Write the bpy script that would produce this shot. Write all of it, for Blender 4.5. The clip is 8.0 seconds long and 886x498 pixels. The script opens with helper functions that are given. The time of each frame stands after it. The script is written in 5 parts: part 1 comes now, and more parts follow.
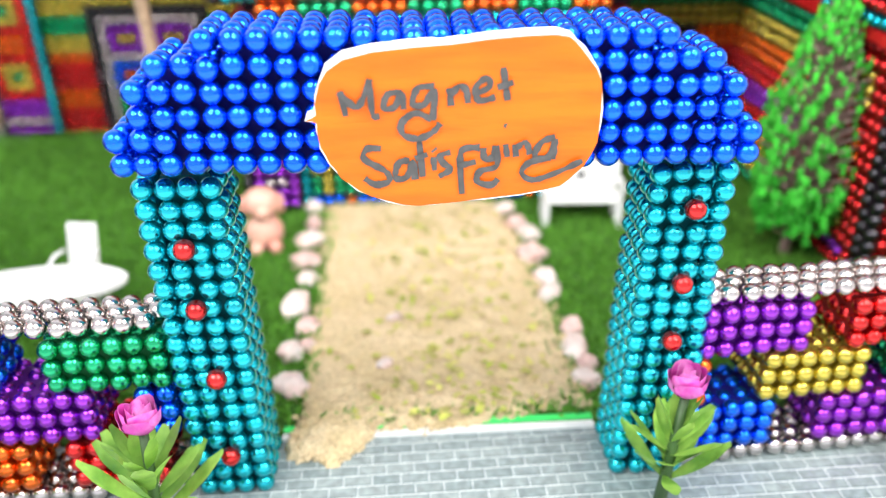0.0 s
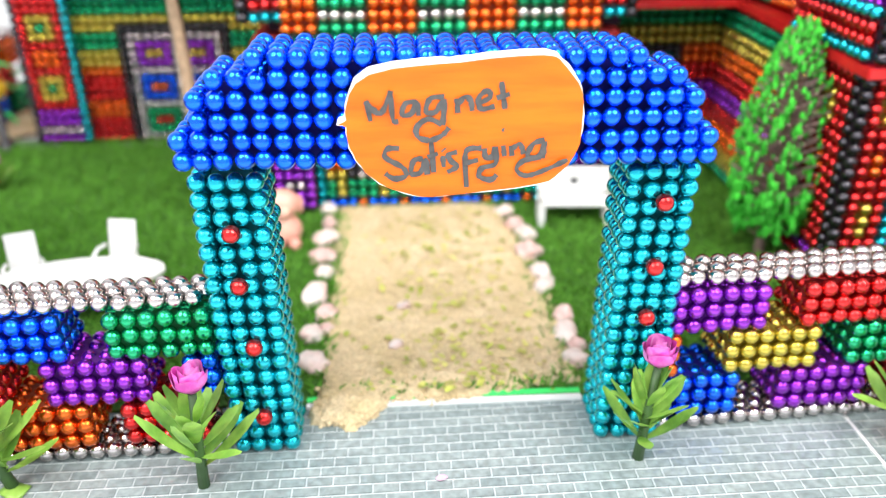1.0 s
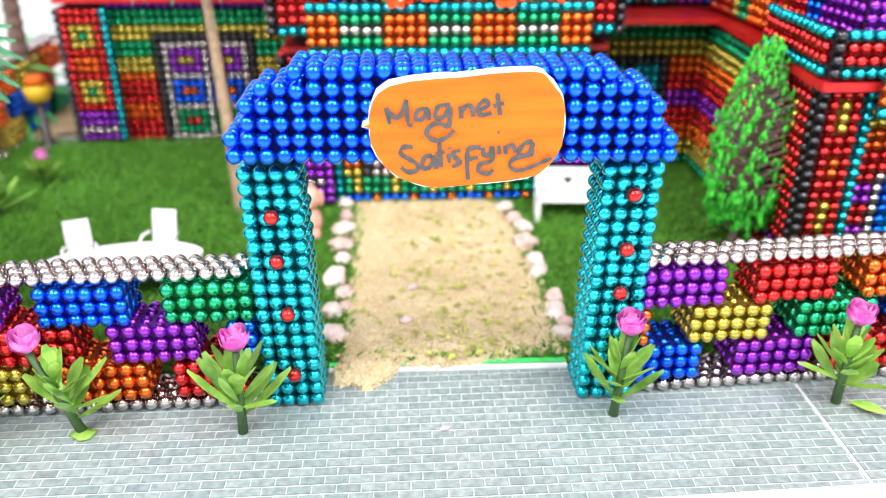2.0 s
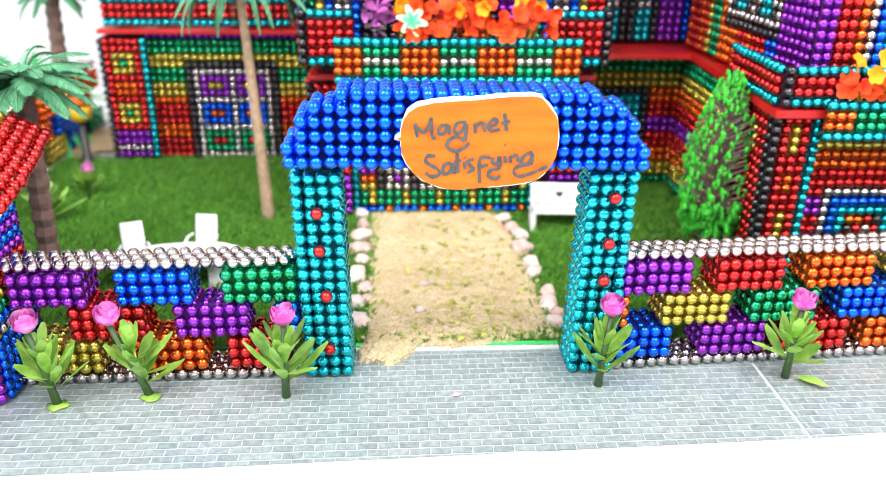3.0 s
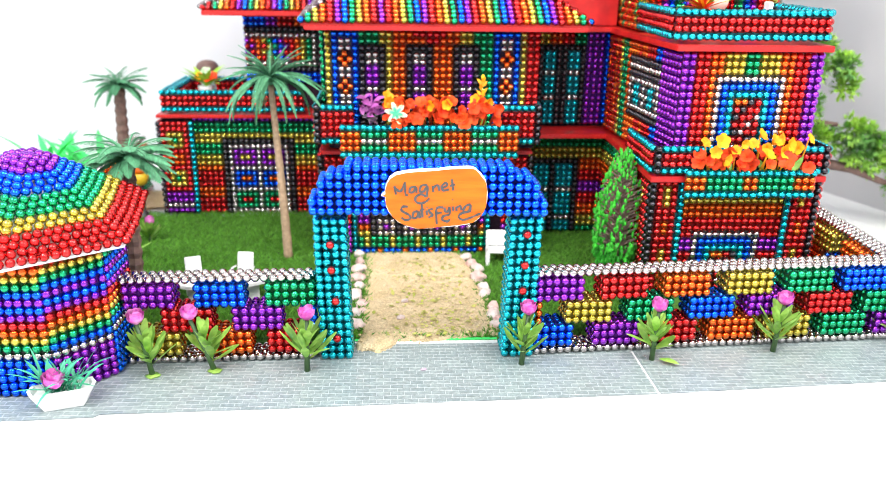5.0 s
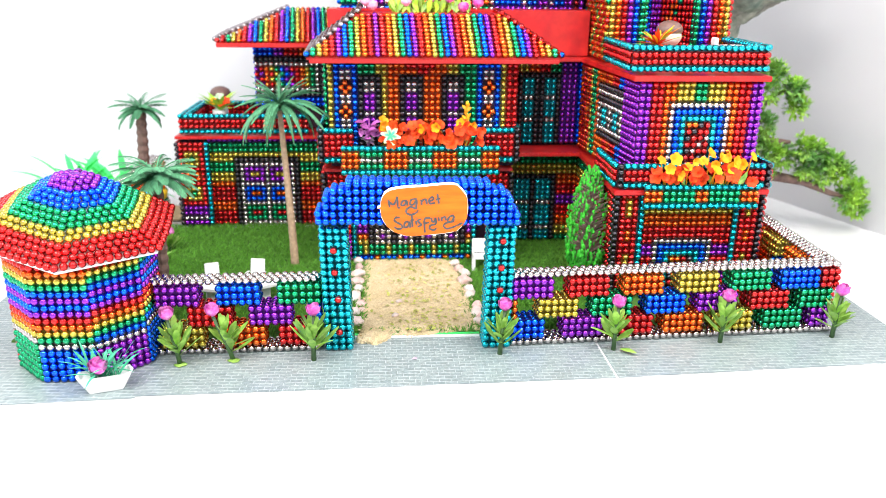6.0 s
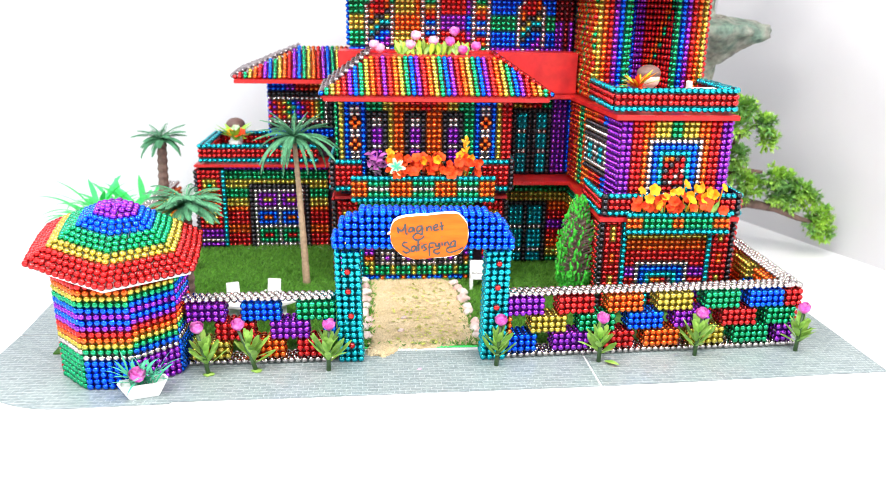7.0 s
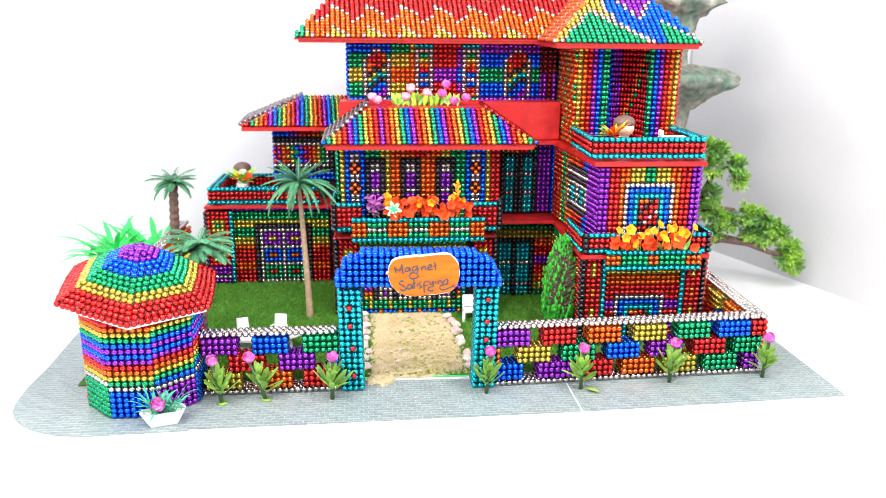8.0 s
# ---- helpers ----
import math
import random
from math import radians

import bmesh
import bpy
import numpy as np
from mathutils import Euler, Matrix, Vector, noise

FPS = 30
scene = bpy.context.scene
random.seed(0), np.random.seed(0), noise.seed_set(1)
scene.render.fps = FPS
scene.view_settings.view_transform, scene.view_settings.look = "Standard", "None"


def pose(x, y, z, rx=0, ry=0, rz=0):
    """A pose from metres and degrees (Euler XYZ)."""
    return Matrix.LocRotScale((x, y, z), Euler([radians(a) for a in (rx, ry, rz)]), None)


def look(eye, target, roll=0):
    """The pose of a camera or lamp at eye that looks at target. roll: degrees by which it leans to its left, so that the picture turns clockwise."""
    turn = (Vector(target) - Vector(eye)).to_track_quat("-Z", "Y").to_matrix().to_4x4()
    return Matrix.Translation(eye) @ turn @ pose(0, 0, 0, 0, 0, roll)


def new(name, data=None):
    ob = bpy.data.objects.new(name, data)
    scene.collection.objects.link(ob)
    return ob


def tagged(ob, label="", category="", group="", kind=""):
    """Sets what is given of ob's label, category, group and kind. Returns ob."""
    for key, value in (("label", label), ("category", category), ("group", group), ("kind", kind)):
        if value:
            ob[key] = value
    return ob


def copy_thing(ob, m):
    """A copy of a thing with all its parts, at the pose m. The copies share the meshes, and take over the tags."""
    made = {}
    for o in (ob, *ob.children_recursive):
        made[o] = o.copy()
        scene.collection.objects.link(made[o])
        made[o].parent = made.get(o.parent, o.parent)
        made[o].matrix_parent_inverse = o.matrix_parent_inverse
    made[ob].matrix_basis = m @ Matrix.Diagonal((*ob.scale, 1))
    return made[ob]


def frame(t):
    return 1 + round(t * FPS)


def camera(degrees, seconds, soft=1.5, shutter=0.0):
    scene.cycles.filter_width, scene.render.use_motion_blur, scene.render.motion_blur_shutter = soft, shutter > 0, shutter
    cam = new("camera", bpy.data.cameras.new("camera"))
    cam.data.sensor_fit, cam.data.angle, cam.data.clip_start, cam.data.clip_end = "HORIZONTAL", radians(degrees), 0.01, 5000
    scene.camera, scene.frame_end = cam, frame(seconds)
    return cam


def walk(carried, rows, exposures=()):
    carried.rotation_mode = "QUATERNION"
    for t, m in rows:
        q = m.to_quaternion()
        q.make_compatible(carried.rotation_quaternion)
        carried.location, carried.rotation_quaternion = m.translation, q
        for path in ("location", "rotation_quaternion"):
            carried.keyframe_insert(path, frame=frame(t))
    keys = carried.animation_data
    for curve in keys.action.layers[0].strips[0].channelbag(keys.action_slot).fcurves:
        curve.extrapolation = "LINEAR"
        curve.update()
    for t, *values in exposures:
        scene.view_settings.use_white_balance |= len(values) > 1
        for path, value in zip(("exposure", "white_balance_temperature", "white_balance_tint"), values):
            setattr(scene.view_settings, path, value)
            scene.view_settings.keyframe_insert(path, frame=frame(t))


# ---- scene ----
# All plans are in steel-ball diameters; one ball is 5 mm.
U = 0.005
cam = camera(58.04, 8.0, soft=0.62)
cam.data.dof.use_dof = True
cam.data.dof.aperture_fstop = 8.5
PATH = [
    (0.0, -1.525, -32.047, 31.104, -2.957, -27.904, -0.726),
    (0.5, -1.745, -34.633, 31.986, -2.629, -27.666, -0.743),
    (1.0, -2.150, -38.214, 32.746, -2.863, -26.907, -0.441),
    (1.5, -2.082, -41.855, 33.997, -2.321, -26.944, -0.234),
    (3.0, -4.790, -56.524, 37.491, -3.182, -24.588, 0.819),
    (3.5, -5.797, -62.975, 38.964, -3.772, -23.270, 1.109),
    (4.0, -5.207, -70.476, 41.541, -3.718, -22.280, 1.113),
    (4.5, -4.344, -78.559, 43.735, -3.584, -20.986, 1.015),
    (6.0, -2.828, -100.724, 49.916, -3.501, -19.213, 0.564),
    (6.5, -3.809, -106.676, 51.884, -3.773, -18.553, 0.744),
    (7.0, -5.175, -112.123, 54.432, -4.121, -17.891, 0.911),
    (7.5, -5.338, -117.190, 57.740, -4.245, -17.143, 0.615),
    (8.0, -5.449, -122.449, 59.557, -4.362, -15.945, 0.539),
]
walk(cam, [(t, pose(x * U, y * U, z * U, 90 + pitch, 0, yaw) @ pose(0, 0, 0, 0, 0, roll)) for t, x, y, z, yaw, pitch, roll in PATH],
     exposures=[(0.0, 0.03), (3.5, 0.09), (4.5, 0.04), (6.5, 0.05), (8.0, 0.0)])

# ---- light: a white photo room with two round lamps over the table ----
world = bpy.data.worlds.new("world")
scene.world = world
world.use_nodes = True
world.node_tree.nodes["Background"].inputs["Strength"].default_value = 1.72
# white walls all round, a dimmer ceiling
nt = world.node_tree
where = nt.nodes.new("ShaderNodeTexCoord")
split = nt.nodes.new("ShaderNodeSeparateXYZ")
room = nt.nodes.new("ShaderNodeValToRGB")
room.color_ramp.elements[0].position, room.color_ramp.elements[0].color = 0.1, (0.91, 0.965, 1.03, 1)
room.color_ramp.elements[1].position, room.color_ramp.elements[1].color = 1.0, (0.44, 0.465, 0.50, 1)
nt.links.new(where.outputs["Generated"], split.inputs["Vector"])
nt.links.new(split.outputs["Z"], room.inputs["Fac"])
nt.links.new(room.outputs["Color"], nt.nodes["Background"].inputs["Color"])


def ring_lamp(x, y, z, aim, radiance, outer=0.20, inner=0.145):
    """A photographer's ring light: a glowing ring in a dark housing, above and before the table."""
    glow = bpy.data.materials.new("lamp_glow")
    glow.use_nodes = True
    nt = glow.node_tree
    em = nt.nodes.new("ShaderNodeEmission")
    em.inputs["Color"].default_value, em.inputs["Strength"].default_value = (1.0, 0.97, 0.93, 1), radiance
    nt.links.new(em.outputs["Emission"], nt.nodes["Material Output"].inputs["Surface"])
    ob = new("ring_lamp")
    ob.empty_display_size = 0.05
    ob.matrix_world = look((x * U, y * U, z * U), tuple(a * U for a in aim))
    tagged(ob, "glowing white photo ring light above the table", "lamp", "ring lights")
    for name, depth, r0, r1, flip in (("ring_tube", 0.0, inner, outer, False), ("housing", 0.012, inner - 0.01, outer + 0.01, True)):
        bm = bmesh.new()
        n = 40
        rings = [[bm.verts.new((r * math.cos(6.2832 * k / n), r * math.sin(6.2832 * k / n), depth)) for k in range(n)] for r in (r0, r1)]
        for k in range(n):
            f = bm.faces.new((rings[0][k], rings[0][(k + 1) % n], rings[1][(k + 1) % n], rings[1][k]))
        me = bpy.data.meshes.new(name)
        bm.to_mesh(me)
        bm.free()
        me.materials.append(glow if not flip else HOUSING)
        o = new(name, me)
        o.parent = ob
    # a floor stand outside the ring, with a short arm to its housing
    side = 1 if x > 0 else -1
    top, knee = Vector((x + side * (outer + 0.004) / U * 0.97, y, z)), Vector((x + side * 50, y - 14, z))
    foot = Vector((knee.x, knee.y, -0.12))
    bm = bmesh.new()
    for p, q, r in ((top, knee, 0.004), (knee, foot, 0.006), (foot + Vector((0, 0, 2)), foot, 0.05)):
        d = (q - p).normalized()
        a = d.orthogonal().normalized()
        b = d.cross(a)
        ends = [[bm.verts.new(e * U + (a * math.cos(k * 0.785) + b * math.sin(k * 0.785)) * r) for k in range(8)] for e in (p, q)]
        bm.faces.new(ends[0][::-1])
        bm.faces.new(ends[1])
        for k in range(8):
            bm.faces.new((ends[0][k], ends[0][(k + 1) % 8], ends[1][(k + 1) % 8], ends[1][k]))
    bm.transform(ob.matrix_world.inverted())
    me = bpy.data.meshes.new("stand")
    bm.to_mesh(me)
    bm.free()
    me.materials.append(HOUSING)
    o = new("stand", me)
    o.parent = ob


HOUSING = bpy.data.materials.new("lamp_housing")
HOUSING.use_nodes = True
HOUSING.node_tree.nodes["Principled BSDF"].inputs["Base Color"].default_value = (0.03, 0.03, 0.03, 1)
ring_lamp(-66, -58, 128, (0, 15, 5), 36.0)
ring_lamp(66, -58, 128, (0, 15, 5), 36.0)

# ---- materials ----


def material(name, colour, rough=0.5, metal=0.0, grain=0.0, grain_scale=200.0, bump=0.0, bump_scale=400.0, coat=0.0, island=0.0, specular=0.5, second=None, patch_scale=30.0, stretch=None):
    m = bpy.data.materials.new(name)
    m.use_nodes = True
    nt = m.node_tree
    b = nt.nodes["Principled BSDF"]
    b.inputs["Roughness"].default_value = rough
    b.inputs["Metallic"].default_value = metal
    b.inputs["Coat Weight"].default_value = coat
    b.inputs["Coat Roughness"].default_value = 0.035
    b.inputs["Specular IOR Level"].default_value = specular
    b.inputs["Base Color"].default_value = (*colour, 1)
    co = nt.nodes.new("ShaderNodeTexCoord")
    place = co.outputs["Object"]
    if stretch is not None:
        brush = nt.nodes.new("ShaderNodeMapping")
        brush.inputs["Scale"].default_value = stretch
        nt.links.new(place, brush.inputs["Vector"])
        place = brush.outputs["Vector"]
    last = None
    if second is not None:
        n = nt.nodes.new("ShaderNodeTexNoise")
        n.inputs["Scale"].default_value, n.inputs["Detail"].default_value = patch_scale, 5
        nt.links.new(place, n.inputs["Vector"])
        r = nt.nodes.new("ShaderNodeValToRGB")
        r.color_ramp.elements[0].position, r.color_ramp.elements[1].position = 0.38, 0.62
        r.color_ramp.elements[0].color, r.color_ramp.elements[1].color = (*colour, 1), (*second, 1)
        nt.links.new(n.outputs["Fac"], r.inputs["Fac"])
        last = r.outputs["Color"]
    if grain:
        n = nt.nodes.new("ShaderNodeTexNoise")
        n.inputs["Scale"].default_value, n.inputs["Detail"].default_value = grain_scale, 4
        nt.links.new(place, n.inputs["Vector"])
        r = nt.nodes.new("ShaderNodeMapRange")
        r.inputs["From Min"].default_value, r.inputs["From Max"].default_value = 0.3, 0.7
        r.inputs["To Min"].default_value, r.inputs["To Max"].default_value = 1 - grain, 1 + grain
        nt.links.new(n.outputs["Fac"], r.inputs["Value"])
        mix = nt.nodes.new("ShaderNodeVectorMath")
        mix.operation = "SCALE"
        mix.inputs[0].default_value = colour
        if last is not None:
            nt.links.new(last, mix.inputs[0])
        nt.links.new(r.outputs["Result"], mix.inputs["Scale"])
        last = mix.outputs["Vector"]
    if island:
        g = nt.nodes.new("ShaderNodeNewGeometry")
        o = nt.nodes.new("ShaderNodeObjectInfo")
        add = nt.nodes.new("ShaderNodeMath")
        add.operation = "ADD"
        nt.links.new(g.outputs["Random Per Island"], add.inputs[0])
        nt.links.new(o.outputs["Random"], add.inputs[1])
        fr = nt.nodes.new("ShaderNodeMath")
        fr.operation = "FRACT"
        nt.links.new(add.outputs[0], fr.inputs[0])
        r = nt.nodes.new("ShaderNodeMapRange")
        r.inputs["To Min"].default_value, r.inputs["To Max"].default_value = 1 - island, 1 + island
        nt.links.new(fr.outputs[0], r.inputs["Value"])
        mix = nt.nodes.new("ShaderNodeVectorMath")
        mix.operation = "SCALE"
        mix.inputs[0].default_value = colour
        if last is not None:
            nt.links.new(last, mix.inputs[0])
        nt.links.new(r.outputs["Result"], mix.inputs["Scale"])
        last = mix.outputs["Vector"]
        r2 = nt.nodes.new("ShaderNodeMapRange")
        r2.inputs["To Min"].default_value, r2.inputs["To Max"].default_value = rough * 0.8, rough * 1.25
        nt.links.new(fr.outputs[0], r2.inputs["Value"])
        nt.links.new(r2.outputs["Result"], b.inputs["Roughness"])
    if last is not None:
        nt.links.new(last, b.inputs["Base Color"])
    if bump:
        n = nt.nodes.new("ShaderNodeTexNoise")
        n.inputs["Scale"].default_value, n.inputs["Detail"].default_value = bump_scale, 6
        nt.links.new(place, n.inputs["Vector"])
        bp = nt.nodes.new("ShaderNodeBump")
        bp.inputs["Strength"].default_value, bp.inputs["Distance"].default_value = bump, 0.0006
        nt.links.new(n.outputs["Fac"], bp.inputs["Height"])
        nt.links.new(bp.outputs["Normal"], b.inputs["Normal"])
    return m


def lacquer(name, colour, rough=0.22):
    return material("ball_" + name, colour, rough=rough, metal=0.9, coat=0.36, island=0.12)


BALL = {
    "R": lacquer("red", (0.60, 0.022, 0.022)),
    "D": lacquer("dark_red", (0.20, 0.010, 0.016)),
    "O": lacquer("orange", (0.74, 0.135, 0.013)),
    "Y": lacquer("gold", (0.54, 0.44, 0.065)),
    "G": lacquer("green", (0.008, 0.37, 0.15)),
    "B": lacquer("blue", (0.001, 0.125, 0.84)),
    "P": lacquer("purple", (0.28, 0.03, 0.50)),
    "T": lacquer("teal", (0.006, 0.43, 0.51)),
    "K": lacquer("black", (0.050, 0.046, 0.054)),
    "W": material("ball_silver", (0.53, 0.485, 0.47), rough=0.15, metal=1.0, island=0.08),
    # the silver above, darkened to paint shade on the hipped roof ends
    "S": material("ball_shaded_silver", (0.33, 0.285, 0.29), rough=0.26, metal=1.0, island=0.15),
    # near-black painted in for deep shade behind the balls and inside rooms
    "C": material("deep_shade", (0.030, 0.016, 0.026), rough=0.9, specular=0.05, grain=0.3, grain_scale=300),
}
# ball colours darkened to paint the shade in the gaps between balls
GAP_SHADE = {k: material("gap_shade_" + k, tuple(v * 0.5 for v in c), rough=0.6, metal=0.0, specular=0.2, grain=0.2, grain_scale=300) for k, c in (
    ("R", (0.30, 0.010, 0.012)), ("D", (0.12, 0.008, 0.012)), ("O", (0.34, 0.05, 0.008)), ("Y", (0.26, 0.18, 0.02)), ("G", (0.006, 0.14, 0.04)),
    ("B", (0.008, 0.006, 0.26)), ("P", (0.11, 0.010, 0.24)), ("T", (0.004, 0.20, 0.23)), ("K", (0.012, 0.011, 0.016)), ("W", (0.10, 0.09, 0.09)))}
# the red card, darkened to paint shade under the roof balls
ROOF_BASE = material("shaded_red_card", (0.36, 0.020, 0.018), rough=0.6, specular=0.2, grain=0.2)
RED_CARD = material("red_card", (0.58, 0.020, 0.017), rough=0.4, specular=0.35, grain=0.16, grain_scale=90, bump=0.35, bump_scale=350, second=(0.48, 0.012, 0.014), patch_scale=60)
WHITE_CARD = material("white_card", (0.80, 0.80, 0.79), rough=0.5, grain=0.04, grain_scale=120, bump=0.1)
TABLE = material("white_table", (0.86, 0.86, 0.87), rough=0.45, grain=0.02, grain_scale=20)
WALL = material("white_wall", (0.73, 0.73, 0.75), rough=0.8, grain=0.03, grain_scale=8, bump=0.05, bump_scale=60)
GREY_WALL = material("grey_wall", (0.60, 0.595, 0.61), rough=0.8, grain=0.03, grain_scale=8, bump=0.05, bump_scale=60)
TURF = material("turf_base", (0.045, 0.14, 0.014), rough=0.9, grain=0.35, grain_scale=260, bump=0.6, bump_scale=500)
GRASS = material("grass_blades", (0.11, 0.31, 0.03), rough=0.6, island=0.35)
SAND = material("sand", (0.62, 0.49, 0.305), rough=0.95, grain=0.22, grain_scale=900, bump=0.9, bump_scale=900, second=(0.54, 0.42, 0.235), patch_scale=70)
ORANGE_PAINT = material("orange_paint", (0.64, 0.105, 0.002), rough=0.5, specular=0.3, grain=0.10, grain_scale=70, bump=0.5, bump_scale=180, second=(0.68, 0.14, 0.003), patch_scale=110, stretch=(0.35, 1.0, 2.2))
GREY_INK = material("grey_ink", (0.062, 0.062, 0.062), rough=0.7, grain=0.3, grain_scale=500)
PLASTIC_WHITE = material("white_plastic", (0.82, 0.82, 0.81), rough=0.35, grain=0.02)

# ---- mesh helpers ----


def mesh_from(name, bm):
    me = bpy.data.meshes.new(name)
    bm.to_mesh(me)
    bm.free()
    return me


def part(name, bm, mat, parent, label="", smooth=False):
    me = mesh_from(name, bm)
    for m in (mat if isinstance(mat, (list, tuple)) else [mat]):
        me.materials.append(m)
    if smooth:
        me.shade_smooth()
    ob = new(name, me)
    ob.parent = parent
    if label:
        ob["label"] = label
    return ob


def thing(name, label, category, x=0, y=0, z=0, rz=0, group="", kind=""):
    ob = new(name)
    ob.empty_display_size = 0.01
    ob.matrix_world = pose(x * U, y * U, z * U, 0, 0, rz)
    return tagged(ob, label, category, group, kind)


def box(bm, x0, x1, y0, y1, z0, z1, bevel=0.0):
    c = [bm.verts.new((x * U, y * U, z * U)) for z in (z0, z1) for y in (y0, y1) for x in (x0, x1)]
    fs = [bm.faces.new([c[i] for i in f]) for f in ((0, 2, 3, 1), (4, 5, 7, 6), (0, 1, 5, 4), (2, 6, 7, 3), (0, 4, 6, 2), (1, 3, 7, 5))]
    if bevel:
        es = list({e for f in fs for e in f.edges})
        bmesh.ops.bevel(bm, geom=es, offset=bevel * U, segments=2, affect="EDGES")
    return bm


def sphere_arrays(level):
    bm = bmesh.new()
    bmesh.ops.create_icosphere(bm, subdivisions=level, radius=0.5 * U)
    v = np.array([p.co for p in bm.verts], dtype=np.float32)
    f = np.array([[p.index for p in q.verts] for q in bm.faces], dtype=np.int32)
    bm.free()
    return v, f


SPHERE = {2: sphere_arrays(2), 3: sphere_arrays(3)}
ball_rng = np.random.default_rng(7)


def ball_mesh(name, places, letters, level=2, jitter=0.03, size=1.0):
    """One mesh of many balls; places in ball diameters, a colour letter each."""
    v, f = SPHERE[level]
    p = np.array(places, dtype=np.float32) + ball_rng.normal(0, jitter, (len(places), 3)).astype(np.float32)
    verts = (v[None] * size + p[:, None] * U).reshape(-1, 3)
    faces = (f[None] + (np.arange(len(p)) * len(v))[:, None, None]).reshape(-1, 3)
    kinds = sorted(set(letters))
    me = bpy.data.meshes.new(name)
    me.vertices.add(len(verts))
    me.vertices.foreach_set("co", verts.ravel())
    me.loops.add(faces.size)
    me.loops.foreach_set("vertex_index", faces.ravel().astype(np.int32))
    me.polygons.add(len(faces))
    me.polygons.foreach_set("loop_start", np.arange(0, faces.size, 3, dtype=np.int32))
    me.polygons.foreach_set("material_index", np.repeat([kinds.index(k) for k in letters], len(f)).astype(np.int32))
    me.polygons.foreach_set("use_smooth", np.ones(len(faces), dtype=bool))
    for k in kinds:
        me.materials.append(BALL[k])
    me.update()
    me.validate()
    return me


ONE = {}


def single(letter, level=3):
    if (letter, level) not in ONE:
        ONE[letter, level] = ball_mesh("ball", [(0, 0, 0)], [letter], level, 0.0)
    return ONE[letter, level]


def add_singles(parent, places, letters, level=3, jitter=0.03):
    for p, k in zip(places, letters):
        ob = new("ball", single(k, level))
        ob.parent = parent
        ob.location = [(a + ball_rng.normal(0, jitter)) * U for a in p]


def balls(name, places, letters, parent, label="", level=2, size=1.0):
    ob = new(name, ball_mesh(name, places, letters, level, 0.03, size))
    ob.parent = parent
    ob["kind"] = "stuff"
    if label:
        ob["label"] = label
    return ob


def grid(origin, du, dv, rows):
    """Places and letters of a patterned sheet of balls; rows from the top down, dv points down a row."""
    o, du, dv = Vector(origin), Vector(du), Vector(dv)
    out = [(o + du * i + dv * j, k) for j, row in enumerate(rows) for i, k in enumerate(row) if k not in " ."]
    return [p for p, _ in out], [k for _, k in out]


def sheet(name, parent, origin, du, dv, rows, label="", single_balls=False, core=True):
    """A wall one ball thick: balls set on an added dark core board that paints the gaps' shade."""
    pl, le = grid(origin, du, dv, rows)
    if single_balls or core:
        n = Vector(du).cross(Vector(dv)).normalized() * 0.42
        w, h = max(len(r) for r in rows) - 1, len(rows) - 1
        bm = bmesh.new()
        o, a, b = Vector(origin), Vector(du), Vector(dv)
        c = [o + a * (w + 0.35 if i else -0.35) + b * (h + 0.35 if j else -0.35) for i, j in ((0, 0), (1, 0), (1, 1), (0, 1))]
        lo = [bm.verts.new((p + n * 0.5) * U) for p in c]
        hi = [bm.verts.new((p + n) * U) for p in c]
        bm.faces.new(hi[::-1])
        for i in range(4):
            bm.faces.new((lo[i], hi[i], hi[(i + 1) % 4], lo[(i + 1) % 4]))
        # the board's face paints gap shade in each ball's darkened colour
        kinds = sorted({k for r in rows for k in r if k in GAP_SHADE})
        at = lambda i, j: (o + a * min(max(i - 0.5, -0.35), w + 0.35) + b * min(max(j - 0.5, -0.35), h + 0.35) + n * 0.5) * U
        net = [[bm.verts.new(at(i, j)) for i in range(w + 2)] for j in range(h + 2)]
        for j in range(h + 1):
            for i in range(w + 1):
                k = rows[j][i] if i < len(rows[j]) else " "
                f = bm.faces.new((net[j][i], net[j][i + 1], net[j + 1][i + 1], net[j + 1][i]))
                f.material_index = 1 + kinds.index(k) if k in GAP_SHADE else 0
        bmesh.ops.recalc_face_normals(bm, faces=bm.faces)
        base = part(name, bm, [BALL["C"]] + [GAP_SHADE[k] for k in kinds], parent, label)
    if single_balls:
        add_singles(base, pl, le, 3)
        return base
    return balls("ball_layer" if core else name, pl, le, base if core else parent, "" if core else label)


# ---- setting ----
bm = bmesh.new()
box(bm, -230, 230, -240, 103, -6, -0.12, 0.6)
tagged(part("ground", bm, TABLE, None), "smooth white table top under the toy house", "table", kind="structure")
bm = bmesh.new()
box(bm, -230, 230, 97, 103, -0.1, 300)
tagged(part("wall_back", bm, WALL, None), "plain white wall behind the table", "wall", kind="structure")
bm = bmesh.new()
box(bm, -3, 3, -300, 42, -0.1, 300)
WALL_X, WALL_TURN = 96.0, 20.0
w = tagged(part("wall_east", bm, GREY_WALL, None), "plain pale grey wall beside the table", "wall", kind="structure")
w.matrix_world = pose(WALL_X * U, 57 * U, 0, 0, 0, WALL_TURN)

